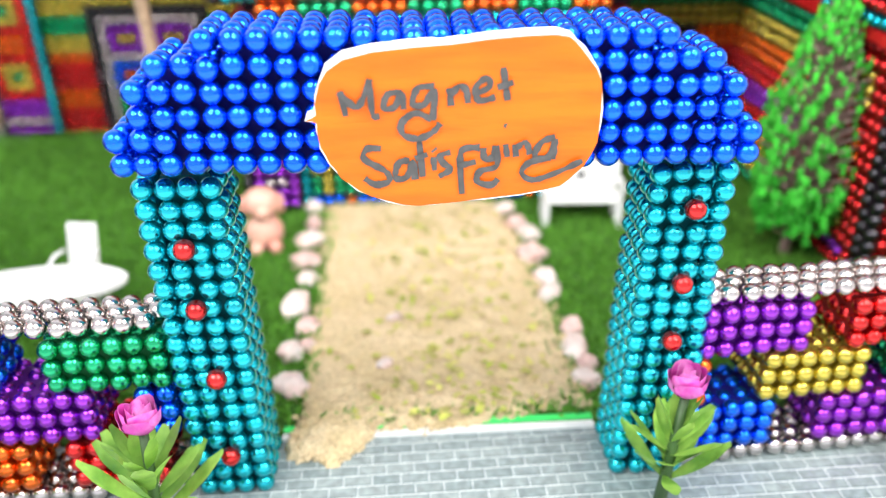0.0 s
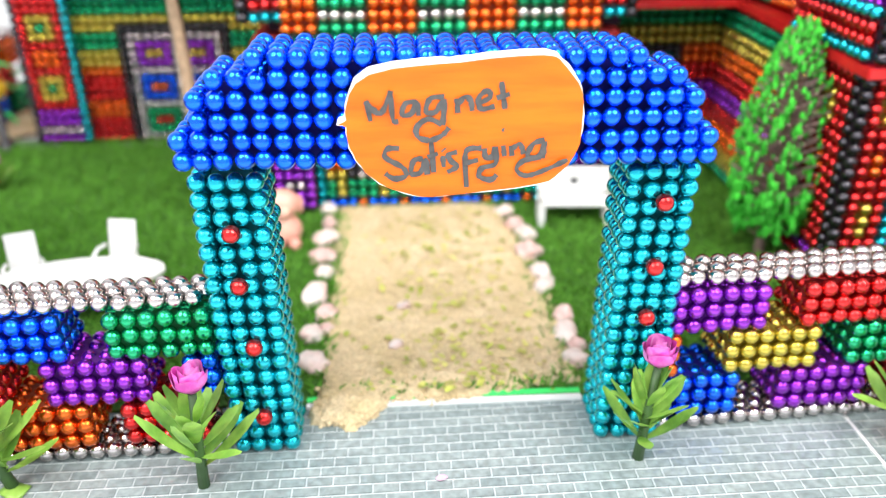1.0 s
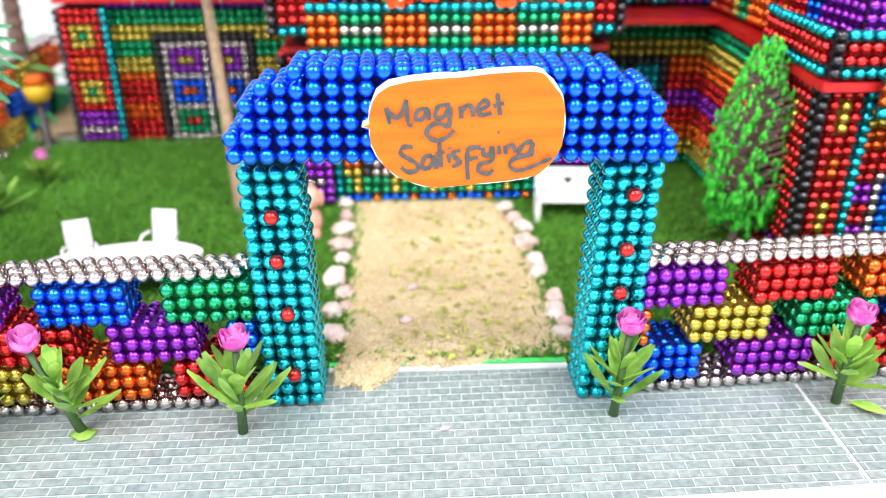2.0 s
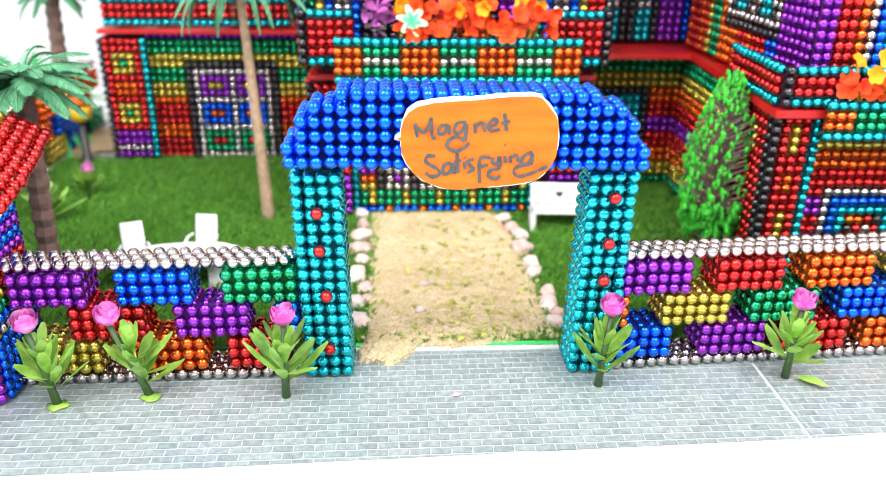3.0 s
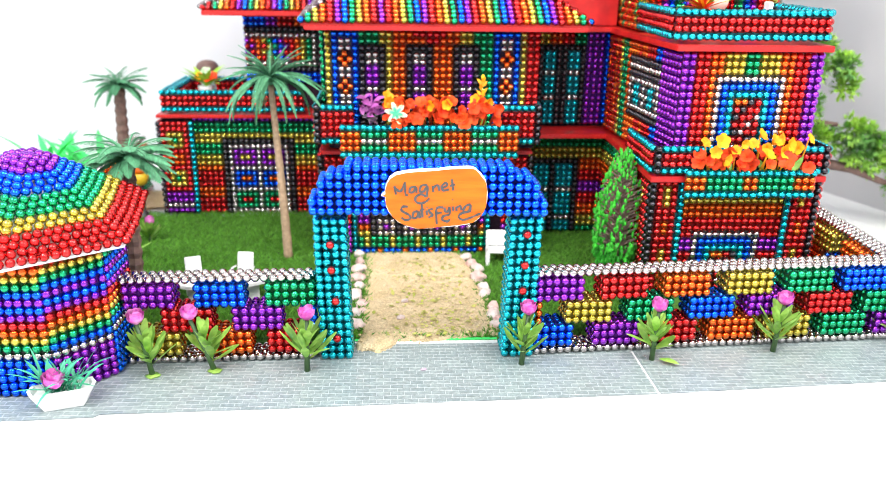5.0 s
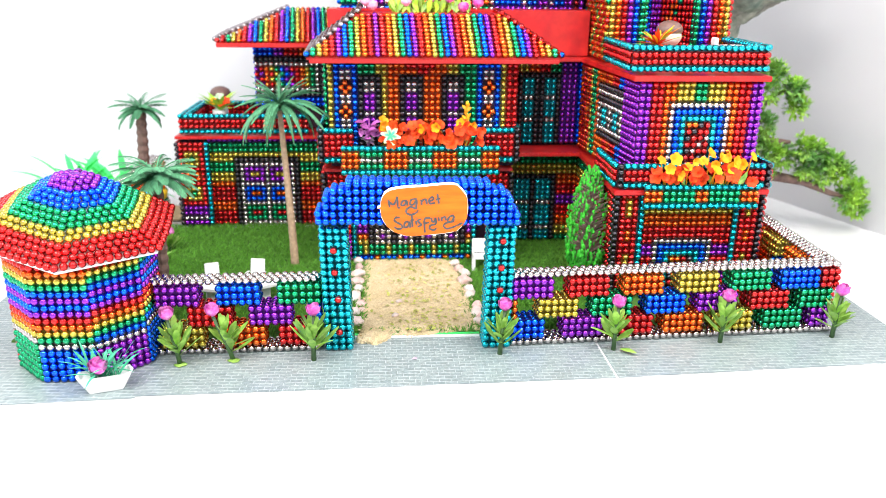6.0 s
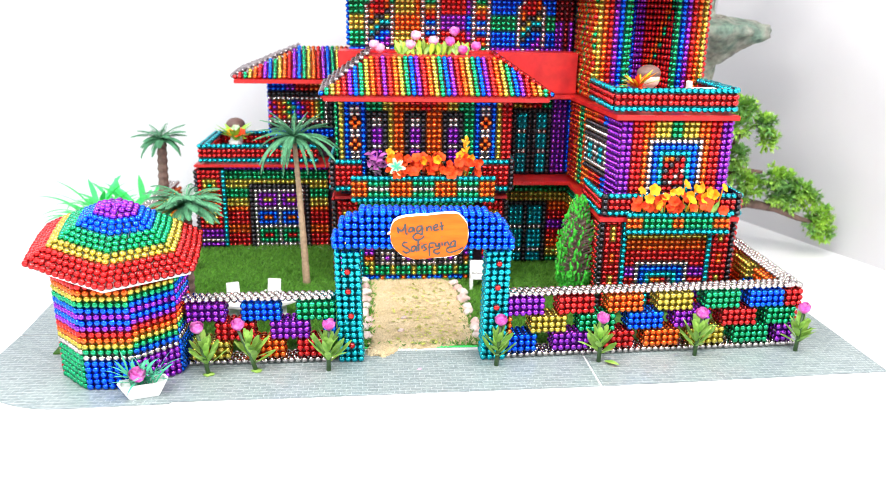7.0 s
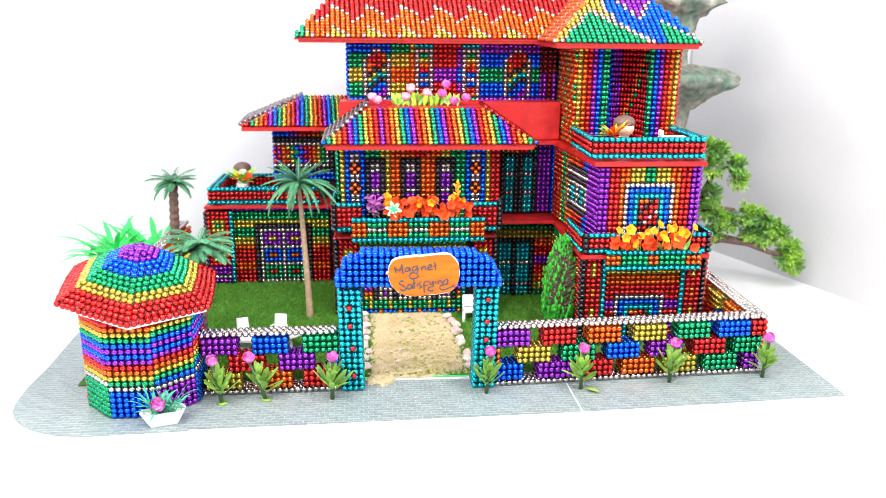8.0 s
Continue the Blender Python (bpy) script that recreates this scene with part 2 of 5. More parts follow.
# ---- road: printed paving sheets ----
PAPER = bpy.data.materials.new("printed_paving")
PAPER.use_nodes = True
nt = PAPER.node_tree
bs = nt.nodes["Principled BSDF"]
bs.inputs["Roughness"].default_value = 0.33
co = nt.nodes.new("ShaderNodeTexCoord")
mp = nt.nodes.new("ShaderNodeMapping")
mp.inputs["Rotation"].default_value = (0, 0, radians(-1.0))
br = nt.nodes.new("ShaderNodeTexBrick")
br.inputs["Scale"].default_value = 1.0
br.inputs["Brick Width"].default_value, br.inputs["Row Height"].default_value = 1.53 * U, 0.79 * U
br.inputs["Mortar Size"].default_value, br.inputs["Mortar Smooth"].default_value = 0.05 * U, 0.3
br.inputs["Color1"].default_value, br.inputs["Color2"].default_value = (0.20, 0.25, 0.255, 1), (0.265, 0.315, 0.315, 1)
br.inputs["Mortar"].default_value = (0.58, 0.63, 0.64, 1)
nz = nt.nodes.new("ShaderNodeTexNoise")
nz.inputs["Scale"].default_value, nz.inputs["Detail"].default_value = 420, 5
mx = nt.nodes.new("ShaderNodeMix")
mx.data_type, mx.blend_type = "RGBA", "OVERLAY"
mx.inputs["Factor"].default_value = 0.6
nt.links.new(co.outputs["Object"], mp.inputs["Vector"])
nt.links.new(mp.outputs["Vector"], br.inputs["Vector"])
nt.links.new(co.outputs["Object"], nz.inputs["Vector"])
nt.links.new(br.outputs["Color"], mx.inputs[6])
nt.links.new(nz.outputs["Fac"], mx.inputs[7])
# printed shade along the lower edge of each stone
mp2 = nt.nodes.new("ShaderNodeMapping")
mp2.inputs["Rotation"].default_value = (0, 0, radians(-1.0))
mp2.inputs["Location"].default_value = (0.03 * U, -0.07 * U, 0)
br2 = nt.nodes.new("ShaderNodeTexBrick")
br2.inputs["Scale"].default_value = 1.0
br2.inputs["Brick Width"].default_value, br2.inputs["Row Height"].default_value = 1.53 * U, 0.79 * U
br2.inputs["Mortar Size"].default_value, br2.inputs["Mortar Smooth"].default_value = 0.075 * U, 0.6
br2.inputs["Color1"].default_value = br2.inputs["Color2"].default_value = (1, 1, 1, 1)
br2.inputs["Mortar"].default_value = (0.66, 0.69, 0.70, 1)
shade = nt.nodes.new("ShaderNodeMix")
shade.data_type, shade.blend_type = "RGBA", "MULTIPLY"
shade.inputs["Factor"].default_value = 1.0
nt.links.new(co.outputs["Object"], mp2.inputs["Vector"])
nt.links.new(mp2.outputs["Vector"], br2.inputs["Vector"])
nt.links.new(mx.outputs[2], shade.inputs[6])
nt.links.new(br2.outputs["Color"], shade.inputs[7])
nt.links.new(shade.outputs[2], bs.inputs["Base Color"])


def paper(name, outline, z, label):
    bm = bmesh.new()
    lo = [bm.verts.new((x * U, y * U, (z - 0.06) * U)) for x, y in outline]
    hi = [bm.verts.new((x * U, y * U, z * U)) for x, y in outline]
    bm.faces.new(hi)
    bm.faces.new(lo[::-1])
    for i in range(len(lo)):
        j = (i + 1) % len(lo)
        bm.faces.new((lo[i], lo[j], hi[j], hi[i]))
    bmesh.ops.recalc_face_normals(bm, faces=bm.faces)
    return tagged(part(name, bm, PAPER, None), label, "paving", kind="structure")


paper("pavement", [(25.2, 5), (-34, 5), (-34, 11.6), (-65, 11.6), (-65.2, 4)] + [(-50 + 14.8 * math.cos(radians(a)), 13 * math.sin(radians(a))) for a in range(185, 275, 8)] + [(-42, -12.5), (-35.4, -12.1), (-35.0, -11.6), (-18, -11.1), (25.6, -9.3)], 0.0,
      "grey printed paving sheet lying along the front of the toy house")
paper("pavement", [(25.5, 5), (25.9, -9.3), (71.2, -6.2), (70.6, 16), (69, 60), (62, 60), (62, 5)], 0.0, "grey printed paving sheet with a torn white edge")
paper("pavement", [(-65, 11.9), (-34, 11.9), (-34, 60), (-67, 60)], -0.01, "grey printed paving sheet beside the corner booth")

# ---- lawn ----
bm = bmesh.new()
box(bm, -57, 60, 4.2, 56, -0.1, 0.25)
tagged(part("lawn", bm, TURF, None), "short green artificial turf sheet", "lawn", kind="structure")

rng = random.Random(3)


def tufts(name, x0, x1, y0, y1, count, skip, h=1.0):
    verts, faces = [], []
    for _ in range(count):
        x, y = rng.uniform(x0, x1), rng.uniform(y0, y1)
        if skip(x, y):
            continue
        a, l, hh = rng.uniform(0, 6.28), rng.uniform(0.2, 0.9), h * rng.uniform(0.5, 1.1)
        dx, dy, w = math.cos(a), math.sin(a), 0.07
        n = len(verts)
        verts += [(x - dy * w, y + dx * w, 0.2), (x + dy * w, y - dx * w, 0.2), (x + dx * l * 0.4, y + dy * l * 0.4, 0.2 + hh * 0.7), (x + dx * l, y + dy * l, 0.2 + hh)]
        faces += [(n, n + 1, n + 2), (n + 2, n + 1, n + 3)]
    me = bpy.data.meshes.new(name)
    me.from_pydata([(a * U, b * U, c * U) for a, b, c in verts], [], faces)
    me.materials.append(GRASS)
    return tagged(new(name, me), "fine upright blades of green artificial grass", "grass", kind="stuff")


on_sand = lambda x, y: -7.7 < x < 7.6 and 5.4 < y < 34
tufts("grass", -56, 32, 4.6, 57, 60000, on_sand)

# ---- gate ----
gate = thing("garden_gate", "blue and turquoise steel-ball garden gate standing on the paving", "gate")


def pillar(side):
    lean = lambda r: 0.35 * r / 17
    pl, fr = [], []
    for r in range(18):
        for c in range(4):
            for d in range(4):
                if 0 < c < 3 and 0 < d < 3:
                    continue
                x = side * (9.4 + lean(r) + c)
                (fr if d == 0 else pl).append((x, d + 0.12 * (1 - r / 17), r + 0.5))
    bm = bmesh.new()
    s = sorted((side * 9.7, side * 12.3))
    box(bm, s[0] + 0.25, s[1] - 0.25, 0.55, 2.45, 0.05, 17.9)
    # added core box, dark teal for the shade between the pillar's balls
    core = part("pillar", bm, GAP_SHADE["T"], gate, "turquoise steel-ball pillar with red studs")
    balls("ball_layer", pl, ["T"] * len(pl), core, level=3)
    add_singles(core, fr, ["T"] * len(fr))
    return core


p_left, p_right = pillar(-1), pillar(1)
for core, studs in ((p_left, ((-11.2, 14.9), (-11.15, 11.8), (-10.8, 7.9), (-10.75, 3.1))), (p_right, ((11.3, 16.0), (11.2, 12.2), (11.1, 9.0)))):
    for x, z in studs:
        ob = new("stud", single("R"))
        ob.parent, ob.location = core, (x * U, -0.72 * U, z * U)
        ob["label"] = "bright red ball stud"

roof_pl, roof_fr = [], []
INSET = (0, 0, 1, 1, 2, 4)
for r in range(6):
    for c in range(INSET[r], 27 - INSET[r]):
        for d in range(5 if r < 4 else 4):
            inner = r < 5 and INSET[r] + 1 < c < 25 - INSET[r] and 0 < d < 4 and INSET[min(r + 1, 5)] + 1 < c < 25 - INSET[min(r + 1, 5)]
            if inner:
                continue
            (roof_fr if d == 0 else roof_pl).append((c - 13.0, d - 1.5, r * 1.0))
bm = bmesh.new()
box(bm, -11.3, 11.3, -0.9, 1.9, -0.15, 3.75)
box(bm, -8.5, 8.5, -0.9, 1.0, 3.75, 4.65)
# added core boxes, navy in place of shade between the roof balls
lintel = part("roof", bm, GAP_SHADE["B"], gate, "stepped bright blue steel-ball gate roof")
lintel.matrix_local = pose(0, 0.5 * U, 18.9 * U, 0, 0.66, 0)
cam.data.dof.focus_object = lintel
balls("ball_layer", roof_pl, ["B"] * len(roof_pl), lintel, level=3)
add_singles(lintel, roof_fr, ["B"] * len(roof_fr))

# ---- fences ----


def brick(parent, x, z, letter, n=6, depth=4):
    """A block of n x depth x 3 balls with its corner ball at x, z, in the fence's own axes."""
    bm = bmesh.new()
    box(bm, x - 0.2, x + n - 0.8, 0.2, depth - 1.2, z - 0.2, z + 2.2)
    # added core in the brick's darkened colour, painting its gaps' shade
    core = part("brick", bm, GAP_SHADE[letter], parent)
    pl = [(x + i, d, z + k) for i in range(n) for d in range(1, depth) for k in range(3) if i in (0, n - 1) or d == depth - 1 or k in (0, 2)]
    balls("ball_layer", pl, [letter] * len(pl), core)
    fr = [(x + i, 0, z + k) for i in range(n) for k in range(3)]
    add_singles(core, fr, [letter] * len(fr), 3)
    return core


def rail(parent, name, x0, x1, z, rows=4, label=""):
    pl = [(x0 + i + 0.5 * (d % 2), d * 0.9 + (0.1 if rows == 4 else 0.3), z) for d in range(rows) for i in range(int(round(x1 - x0)) + 1)]
    return balls(name, pl, ["W"] * len(pl), parent, label, level=3)


def fence(label, x, y, rz, length, layers):
    f = thing("garden_fence", label, "fence", x, y, 0, rz, group="steel-ball fences")
    rail(f, "base_rail", 0, length, 0.5, label="silver ball base rail")
    rail(f, "top_rail", 0, length, 10.5, 3, label="silver ball top rail")
    for k, row in enumerate(layers):
        for x0, letter, n in row:
            brick(f, x0, 1.5 + 3 * k, letter, n)
    return f


# lowest layer first: start along the fence, colour, balls long
fence("openwork fence of coloured steel-ball bricks between booth and gate", -36.0, -0.6, 2.1, 22.4, (
    ((1.6, "Y", 6), (9.8, "O", 6), (17.4, "R", 5)),
    ((5.4, "R", 6), (13.5, "P", 6), (21.4, "B", 2)),
    ((1.2, "P", 6), (9.3, "B", 6), (17.4, "G", 6)),
))
fence("long openwork fence of coloured steel-ball bricks beside the gate", 13.4, 0.55, 3.6, 46.6, (
    ((0.0, "B", 5), (7.4, "P", 6), (14.8, "R", 6), (22.3, "O", 6), (29.8, "Y", 6), (37.4, "G", 6), (44.6, "P", 3)),
    ((0.0, "O", 1), (3.7, "Y", 6), (11.5, "G", 6), (19.4, "B", 6), (27.1, "P", 6), (35.0, "R", 6), (42.6, "G", 5)),
    ((0.0, "P", 6), (8.0, "R", 6), (15.9, "O", 6), (24.0, "Y", 6), (31.9, "G", 6), (39.3, "B", 6), (45.4, "R", 3)),
))
fence("openwork fence of coloured steel-ball bricks along the side of the lawn", 60.9, 3.6, 90, 56, (
    ((4.0, "G", 6), (12.0, "B", 6), (20.0, "Y", 6), (28.0, "P", 6), (36.0, "R", 6), (44.0, "O", 6)),
    ((1.0, "R", 6), (8.5, "B", 6), (16.0, "O", 6), (24.0, "G", 6), (32.0, "P", 6), (40.0, "B", 6), (48.0, "R", 6)),
    ((5.0, "O", 6), (13.0, "Y", 6), (21.0, "O", 6), (29.0, "R", 6), (37.0, "G", 6), (45.0, "B", 6)),
))
fence("openwork fence of coloured steel-ball bricks behind the corner booth", -56.8, 76.0, -90, 66, (
    ((2.0, "G", 6), (10.0, "B", 6), (18.0, "Y", 6), (26.0, "P", 6), (34.0, "R", 6), (42.0, "O", 6), (50, "G", 6), (58, "B", 6)),
    ((6.0, "R", 6), (14.0, "B", 6), (22.0, "O", 6), (30.0, "G", 6), (38.0, "P", 6), (46.0, "B", 6), (54.0, "R", 6)),
    ((2.0, "O", 6), (10.0, "Y", 6), (18.0, "O", 6), (26.0, "R", 6), (34.0, "G", 6), (42.0, "B", 6), (50.0, "Y", 6), (58, "P", 6)),
))

# ---- booth ----
booth = thing("corner_booth", "eight-sided rainbow-striped steel-ball booth with a pointed roof", "booth", -44.2, 0.8)


BOOTH_TURN = -0.2


def booth_face(k, rows):
    side, n = 6.95, 7
    a = radians(-90 + BOOTH_TURN + 45 * k)
    ap = side / 2 / math.tan(radians(22.5))
    t = Vector((-math.sin(a), math.cos(a), 0))
    o = Vector((math.cos(a), math.sin(a), 0)) * ap - t * (side / 2 - 0.45) + Vector((0, 0, 16.4))
    return sheet("wall", booth, o, t * ((side - 0.9) / (n - 1)), (0, 0, -0.885), [c * n for c in "RR" + rows], core=True)


FRONT, RIGHT, LEFT = "OYGBPBPROYGWBBBBB", "YGBPBPROYGBWPPPPP", "OYGBPBPROYWGGGGGG"
SIDES = {0: FRONT, 1: RIGHT, 2: "GBPBPROYGBWBBBBBB", 3: RIGHT, 4: FRONT, 5: LEFT, 6: "OYGBPBPROYWRRRRRR", 7: LEFT}
for k, rows in SIDES.items():
    booth_face(k, rows)
bm = bmesh.new()
corner = lambda r, i, z: Vector((r * math.cos(radians(-82.6 + 60 * i)), r * math.sin(radians(-82.6 + 60 * i)), z))
ring = lambda r, z: [bm.verts.new(corner(r, i, z) * U) for i in range(6)]
a, b, c = ring(12.3, -1.0), ring(12.45, -0.6), ring(0.6, 5.8)
bm.faces.new(a[::-1])
for p, q in ((a, b), (b, c)):
    for i in range(6):
        bm.faces.new((p[i], p[(i + 1) % 6], q[(i + 1) % 6], q[i]))
bm.faces.new(c)
cone = part("roof", bm, WHITE_CARD, booth, "pointed rainbow ball roof on a white card")
pl, le = [], []
RINGS = "RRRRYYGGGBBBPPPP"
for k, col in enumerate(RINGS):
    u = k / (len(RINGS) - 1)
    r, z = 12.7 * (1 - u) + 0.4 * u, 6.6 * min(1.0, u * 1.12) ** 0.95
    for i in range(6):
        p0, p1 = corner(r, i, z), corner(r, i + 1, z)
        n = max(1, int(round(r / 1.03)))
        for j in range(n):
            p = p0.lerp(p1, j / n)
            flat = Vector((p.x, p.y)).normalized() * r * 0.92
            pl.append((p.x * 0.86 + flat.x * 0.14, p.y * 0.86 + flat.y * 0.14, p.z))
            le.append(col)
balls("ball_layer", pl, le, cone, level=3)
# the roof card lies askew on its walls
cone.matrix_local = pose(-0.3 * U, 1.2 * U, 18.2 * U, 7.5, 6.0, 0)

# ---- house ----
house = thing("toy_house", "toy villa of rainbow coloured steel balls with red card floors", "toy house")


def slab(name, x0, x1, y0, y1, z0, z1, label="", mat=None, bevel=0.12):
    bm = bmesh.new()
    box(bm, x0, x1, y0, y1, z0, z1, bevel)
    return part(name, bm, mat or RED_CARD, house, label)


def plate(name, outline, thick, label=""):
    """A card plate of any outline, given with the height of its top at each corner."""
    bm = bmesh.new()
    lo = [bm.verts.new((x * U, y * U, (z - thick) * U)) for x, y, z in outline]
    hi = [bm.verts.new((x * U, y * U, z * U)) for x, y, z in outline]
    bm.faces.new(hi)
    bm.faces.new(lo[::-1])
    for i in range(len(lo)):
        j = (i + 1) % len(lo)
        bm.faces.new((lo[i], lo[j], hi[j], hi[i]))
    bmesh.ops.recalc_face_normals(bm, faces=bm.faces)
    bmesh.ops.bevel(bm, geom=list(bm.edges), offset=0.1 * U, segments=2, affect="EDGES")
    return part(name, bm, RED_CARD, house, label)


RIGHTWARD, DOWN, BACK, FORE = (1, 0, 0), (0, 0, -1), (0, 1, 0), (0, -1, 0)

# added near-black blocks that close the rooms and stand for their inner shade
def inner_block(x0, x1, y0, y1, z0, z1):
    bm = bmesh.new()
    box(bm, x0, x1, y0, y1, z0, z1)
    return part("inner_board", bm, BALL["C"], house, "added near-black block standing for the shade inside a room")


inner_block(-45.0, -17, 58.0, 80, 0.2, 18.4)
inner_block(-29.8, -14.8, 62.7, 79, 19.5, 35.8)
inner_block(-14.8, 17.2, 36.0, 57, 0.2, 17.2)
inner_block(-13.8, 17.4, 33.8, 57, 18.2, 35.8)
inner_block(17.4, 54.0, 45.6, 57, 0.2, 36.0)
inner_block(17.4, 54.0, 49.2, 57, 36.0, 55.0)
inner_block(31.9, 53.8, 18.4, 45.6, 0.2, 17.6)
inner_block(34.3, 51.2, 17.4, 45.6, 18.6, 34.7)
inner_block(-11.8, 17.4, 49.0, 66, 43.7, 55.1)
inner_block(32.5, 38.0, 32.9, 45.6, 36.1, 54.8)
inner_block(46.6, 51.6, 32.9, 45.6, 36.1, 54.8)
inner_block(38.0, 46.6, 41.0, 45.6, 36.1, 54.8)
# left wing, ground floor
cell = lambda a, b: (a * 4, a + b * 2 + a, a * 4)
rows = ["P" * 21, "G" * 21, "G" * 21, "Y" * 21]
strip = "YGGYYORRROORRR"
inner = ["K" * 13]
for a, b in (("P", "Y"), ("B", "O"), ("G", "R")):
    inner.append("K" + "W" * 11 + "K")
    inner += ["KW" + s + "W" + s + "WK" for s in cell(a, b)]
inner.append("K" + "W" * 11 + "K")
rows += [c * 4 + m + c * 4 for c, m in zip(strip, inner)]
sheet("wall", house, (-39.5, 57.3, 18.0), RIGHTWARD, DOWN, [r[0] + r for r in rows], "ball wall with a black and silver framed door")
panel = []
for c in "RR1G1ROOR1G1RPPWP":
    panel.append({"1": "RYYYR", "G": "RYGYR", "O": "ROOOR"}.get(c, c * 5) + "T")
sheet("wall", house, (-44.9, 55.9, 17.4), RIGHTWARD, DOWN, panel, "red ball panel with gold squares")
sheet("wall", house, (-45.7, 80, 17.4), FORE, DOWN, ["R" * 24 + "K"] * 17)
slab("floor", -45.7, -17.5, 55.3, 82, 18.5, 19.1, "red card floor plate")
par = ["T" * 25, "R" * 25, "R" * 25, "T" * 25]
sheet("parapet", house, (-44.2, 55.4, 23.0), RIGHTWARD, DOWN, par, "red and turquoise ball parapet")
sheet("parapet", house, (-44.2, 72.4, 23.0), FORE, DOWN, [r[:17] for r in par], "red and turquoise ball parapet")
sheet("parapet", house, (-43.2, 72.4, 23.0), RIGHTWARD, DOWN, [r[:14] for r in par], "red and turquoise ball parapet")
sheet("parapet", house, (-43.2, 56.4, 23.0), BACK, DOWN, [r[:16] for r in par], "inner face of the red and turquoise parapet")
# left wing, upper floor
up = ["BBBBPPRRROOYYGG"] * 2 + ["K" * 14 + "G", "W" * 13 + "KG"] + ["PROYGBPRROYGWKG", "RPORYGBPROYGWKG"] * 2 + ["W" * 13 + "KG", "K" * 14 + "G"] + ["B" * 14 + "G"] * 2
sheet("wall", house, (-30.2, 62.0, 35.2), RIGHTWARD, DOWN, up, "patterned ball wall of the upper floor")
sheet("wall", house, (-30.6, 80, 35.2), FORE, DOWN, ["B" * 17] * 12)
slab("eave_board", -36.4, -15, 55.6, 80, 35.9, 36.7, "red card eave board")


def roof_slope(name, ex0, ex1, ey, ez, tx0, tx1, ty, tz, letter, label="", slant=0.22, pitch=0.84):
    """A sloping sheet of balls from an eave line up to a ridge line; letter(i, j) gives the colours."""
    n = int(round(math.hypot(ty - ey, tz - ez) / pitch)) + 1
    pl, le = [], []
    for j in range(n):
        u = j / (n - 1)
        x0, x1 = ex0 + (tx0 - ex0) * u, ex1 + (tx1 - ex1) * u
        s = slant * (n - 1 - j)
        i0, i1 = math.ceil(x0 - s), math.floor(x1 - s)
        for i in range(i0, i1 + 1):
            pl.append((i + s, ey + (ty - ey) * u, ez + (tz - ez) * u))
            le.append(letter(i, j))
    bm = bmesh.new()
    q = [bm.verts.new(Vector(p) * U) for p in ((ex0, ey, ez - 0.5), (ex1, ey, ez - 0.5), (tx1, ty, tz - 0.5), (tx0, ty, tz - 0.5))]
    w = [bm.verts.new(v.co - Vector((0, 0, 0.35 * U))) for v in q]
    bm.faces.new(q)
    bm.faces.new(w[::-1])
    for i in range(4):
        bm.faces.new((q[i], w[i], w[(i + 1) % 4], q[(i + 1) % 4]))
    bmesh.ops.recalc_face_normals(bm, faces=bm.faces)
    base = part(name, bm, ROOF_BASE, house, label)
    return balls("ball_layer", pl, le, base, size=1.0)


roof_slope("roof", -36.4, -13, 56.2, 37.2, -24.2, -13, 66.5, 42.4, lambda i, j: "R" if i < -35 and j < 3 else "PBGYOR"[(i + 1) % 6], "rainbow striped ball roof", 0.08, 1.08)

# centre, ground floor
door_rows = ["B" * 22, "G" * 22, "Y" * 22] + ["T" + c * 2 + "K" * 17 + c + "T" for c in "GG"]
for c, cells in zip("YOORRPPOYY", ("K" * 16, "WWWK" * 4, "WPWK" * 4, "WPWK" * 4, "WWWK" * 4, "K" * 16, "WWWK" * 4, "WPWK" * 4, "WWWK" * 4, "K" * 16)):
    door_rows.append("T" + c * 2 + "K" + cells + c + "T")
door_rows = door_rows[:14] + ["TGYGGGYGGGYGGGYGGGYGGT"] * 2 + ["TBBBOBBBOBBBOBBBOBBBOT"]
sheet("wall", house, (-10.4, 35.2, 16.95), (1.02, 0, 0), DOWN, door_rows, "ball wall with a dark patterned door")
post = ["RRRR", "RRRR", "RYYR", "RYYR", "RRRR", "ROOR", "ROOR", "RRRR", "RYYR", "RYYR", "RRRR", "PPPP", "PPPP", "PWWP", "PPPP", "PPPP"]
sheet("wall", house, (-15.2, 33.6, 16.5), RIGHTWARD, DOWN, ["K" + r for r in post], "red ball post with gold squares")
sheet("wall", house, (13.2, 33.6, 16.5), RIGHTWARD, DOWN, [r + "K" for r in post], "red ball post with gold squares")
sheet("wall", house, (-15.4, 57, 16.5), FORE, DOWN, ["R" * 22] * 16)
slab("floor", -15.0, 17.2, 32.6, 58, 17.4, 18.0, "red card floor plate")
# balcony
side = ["TTTTT", "RRRRR", "RRRRR", "RRRRR", "RRRRR", "TTTTT"]
sheet("parapet", house, (-15.2, 30.0, 25.0), RIGHTWARD, DOWN, ["K" + r for r in side], "red and turquoise ball parapet")
sheet("parapet", house, (12.4, 30.0, 25.0), RIGHTWARD, DOWN, [r + "K" for r in side], "red and turquoise ball parapet")
sheet("parapet", house, (-15.4, 44, 25.0), FORE, DOWN, [r[0] * 14 for r in side])
sheet("parapet", house, (17.6, 31, 25.0), BACK, DOWN, [r[0] * 13 for r in side])
bal = ["T" * 26, "OOOGGGGOOOOGGGGOOOOGGGGOOO", "OOOWWWWOOOOWWWWOOOOWWWWOOO", "OOOGGGGOOOOGGGGOOOOGGGGOOO", "T" * 26]
sheet("balcony_front", house, (-11.3, 27.2, 22.6), RIGHTWARD, DOWN, bal, "balcony front with orange and green ball squares", single_balls=True)
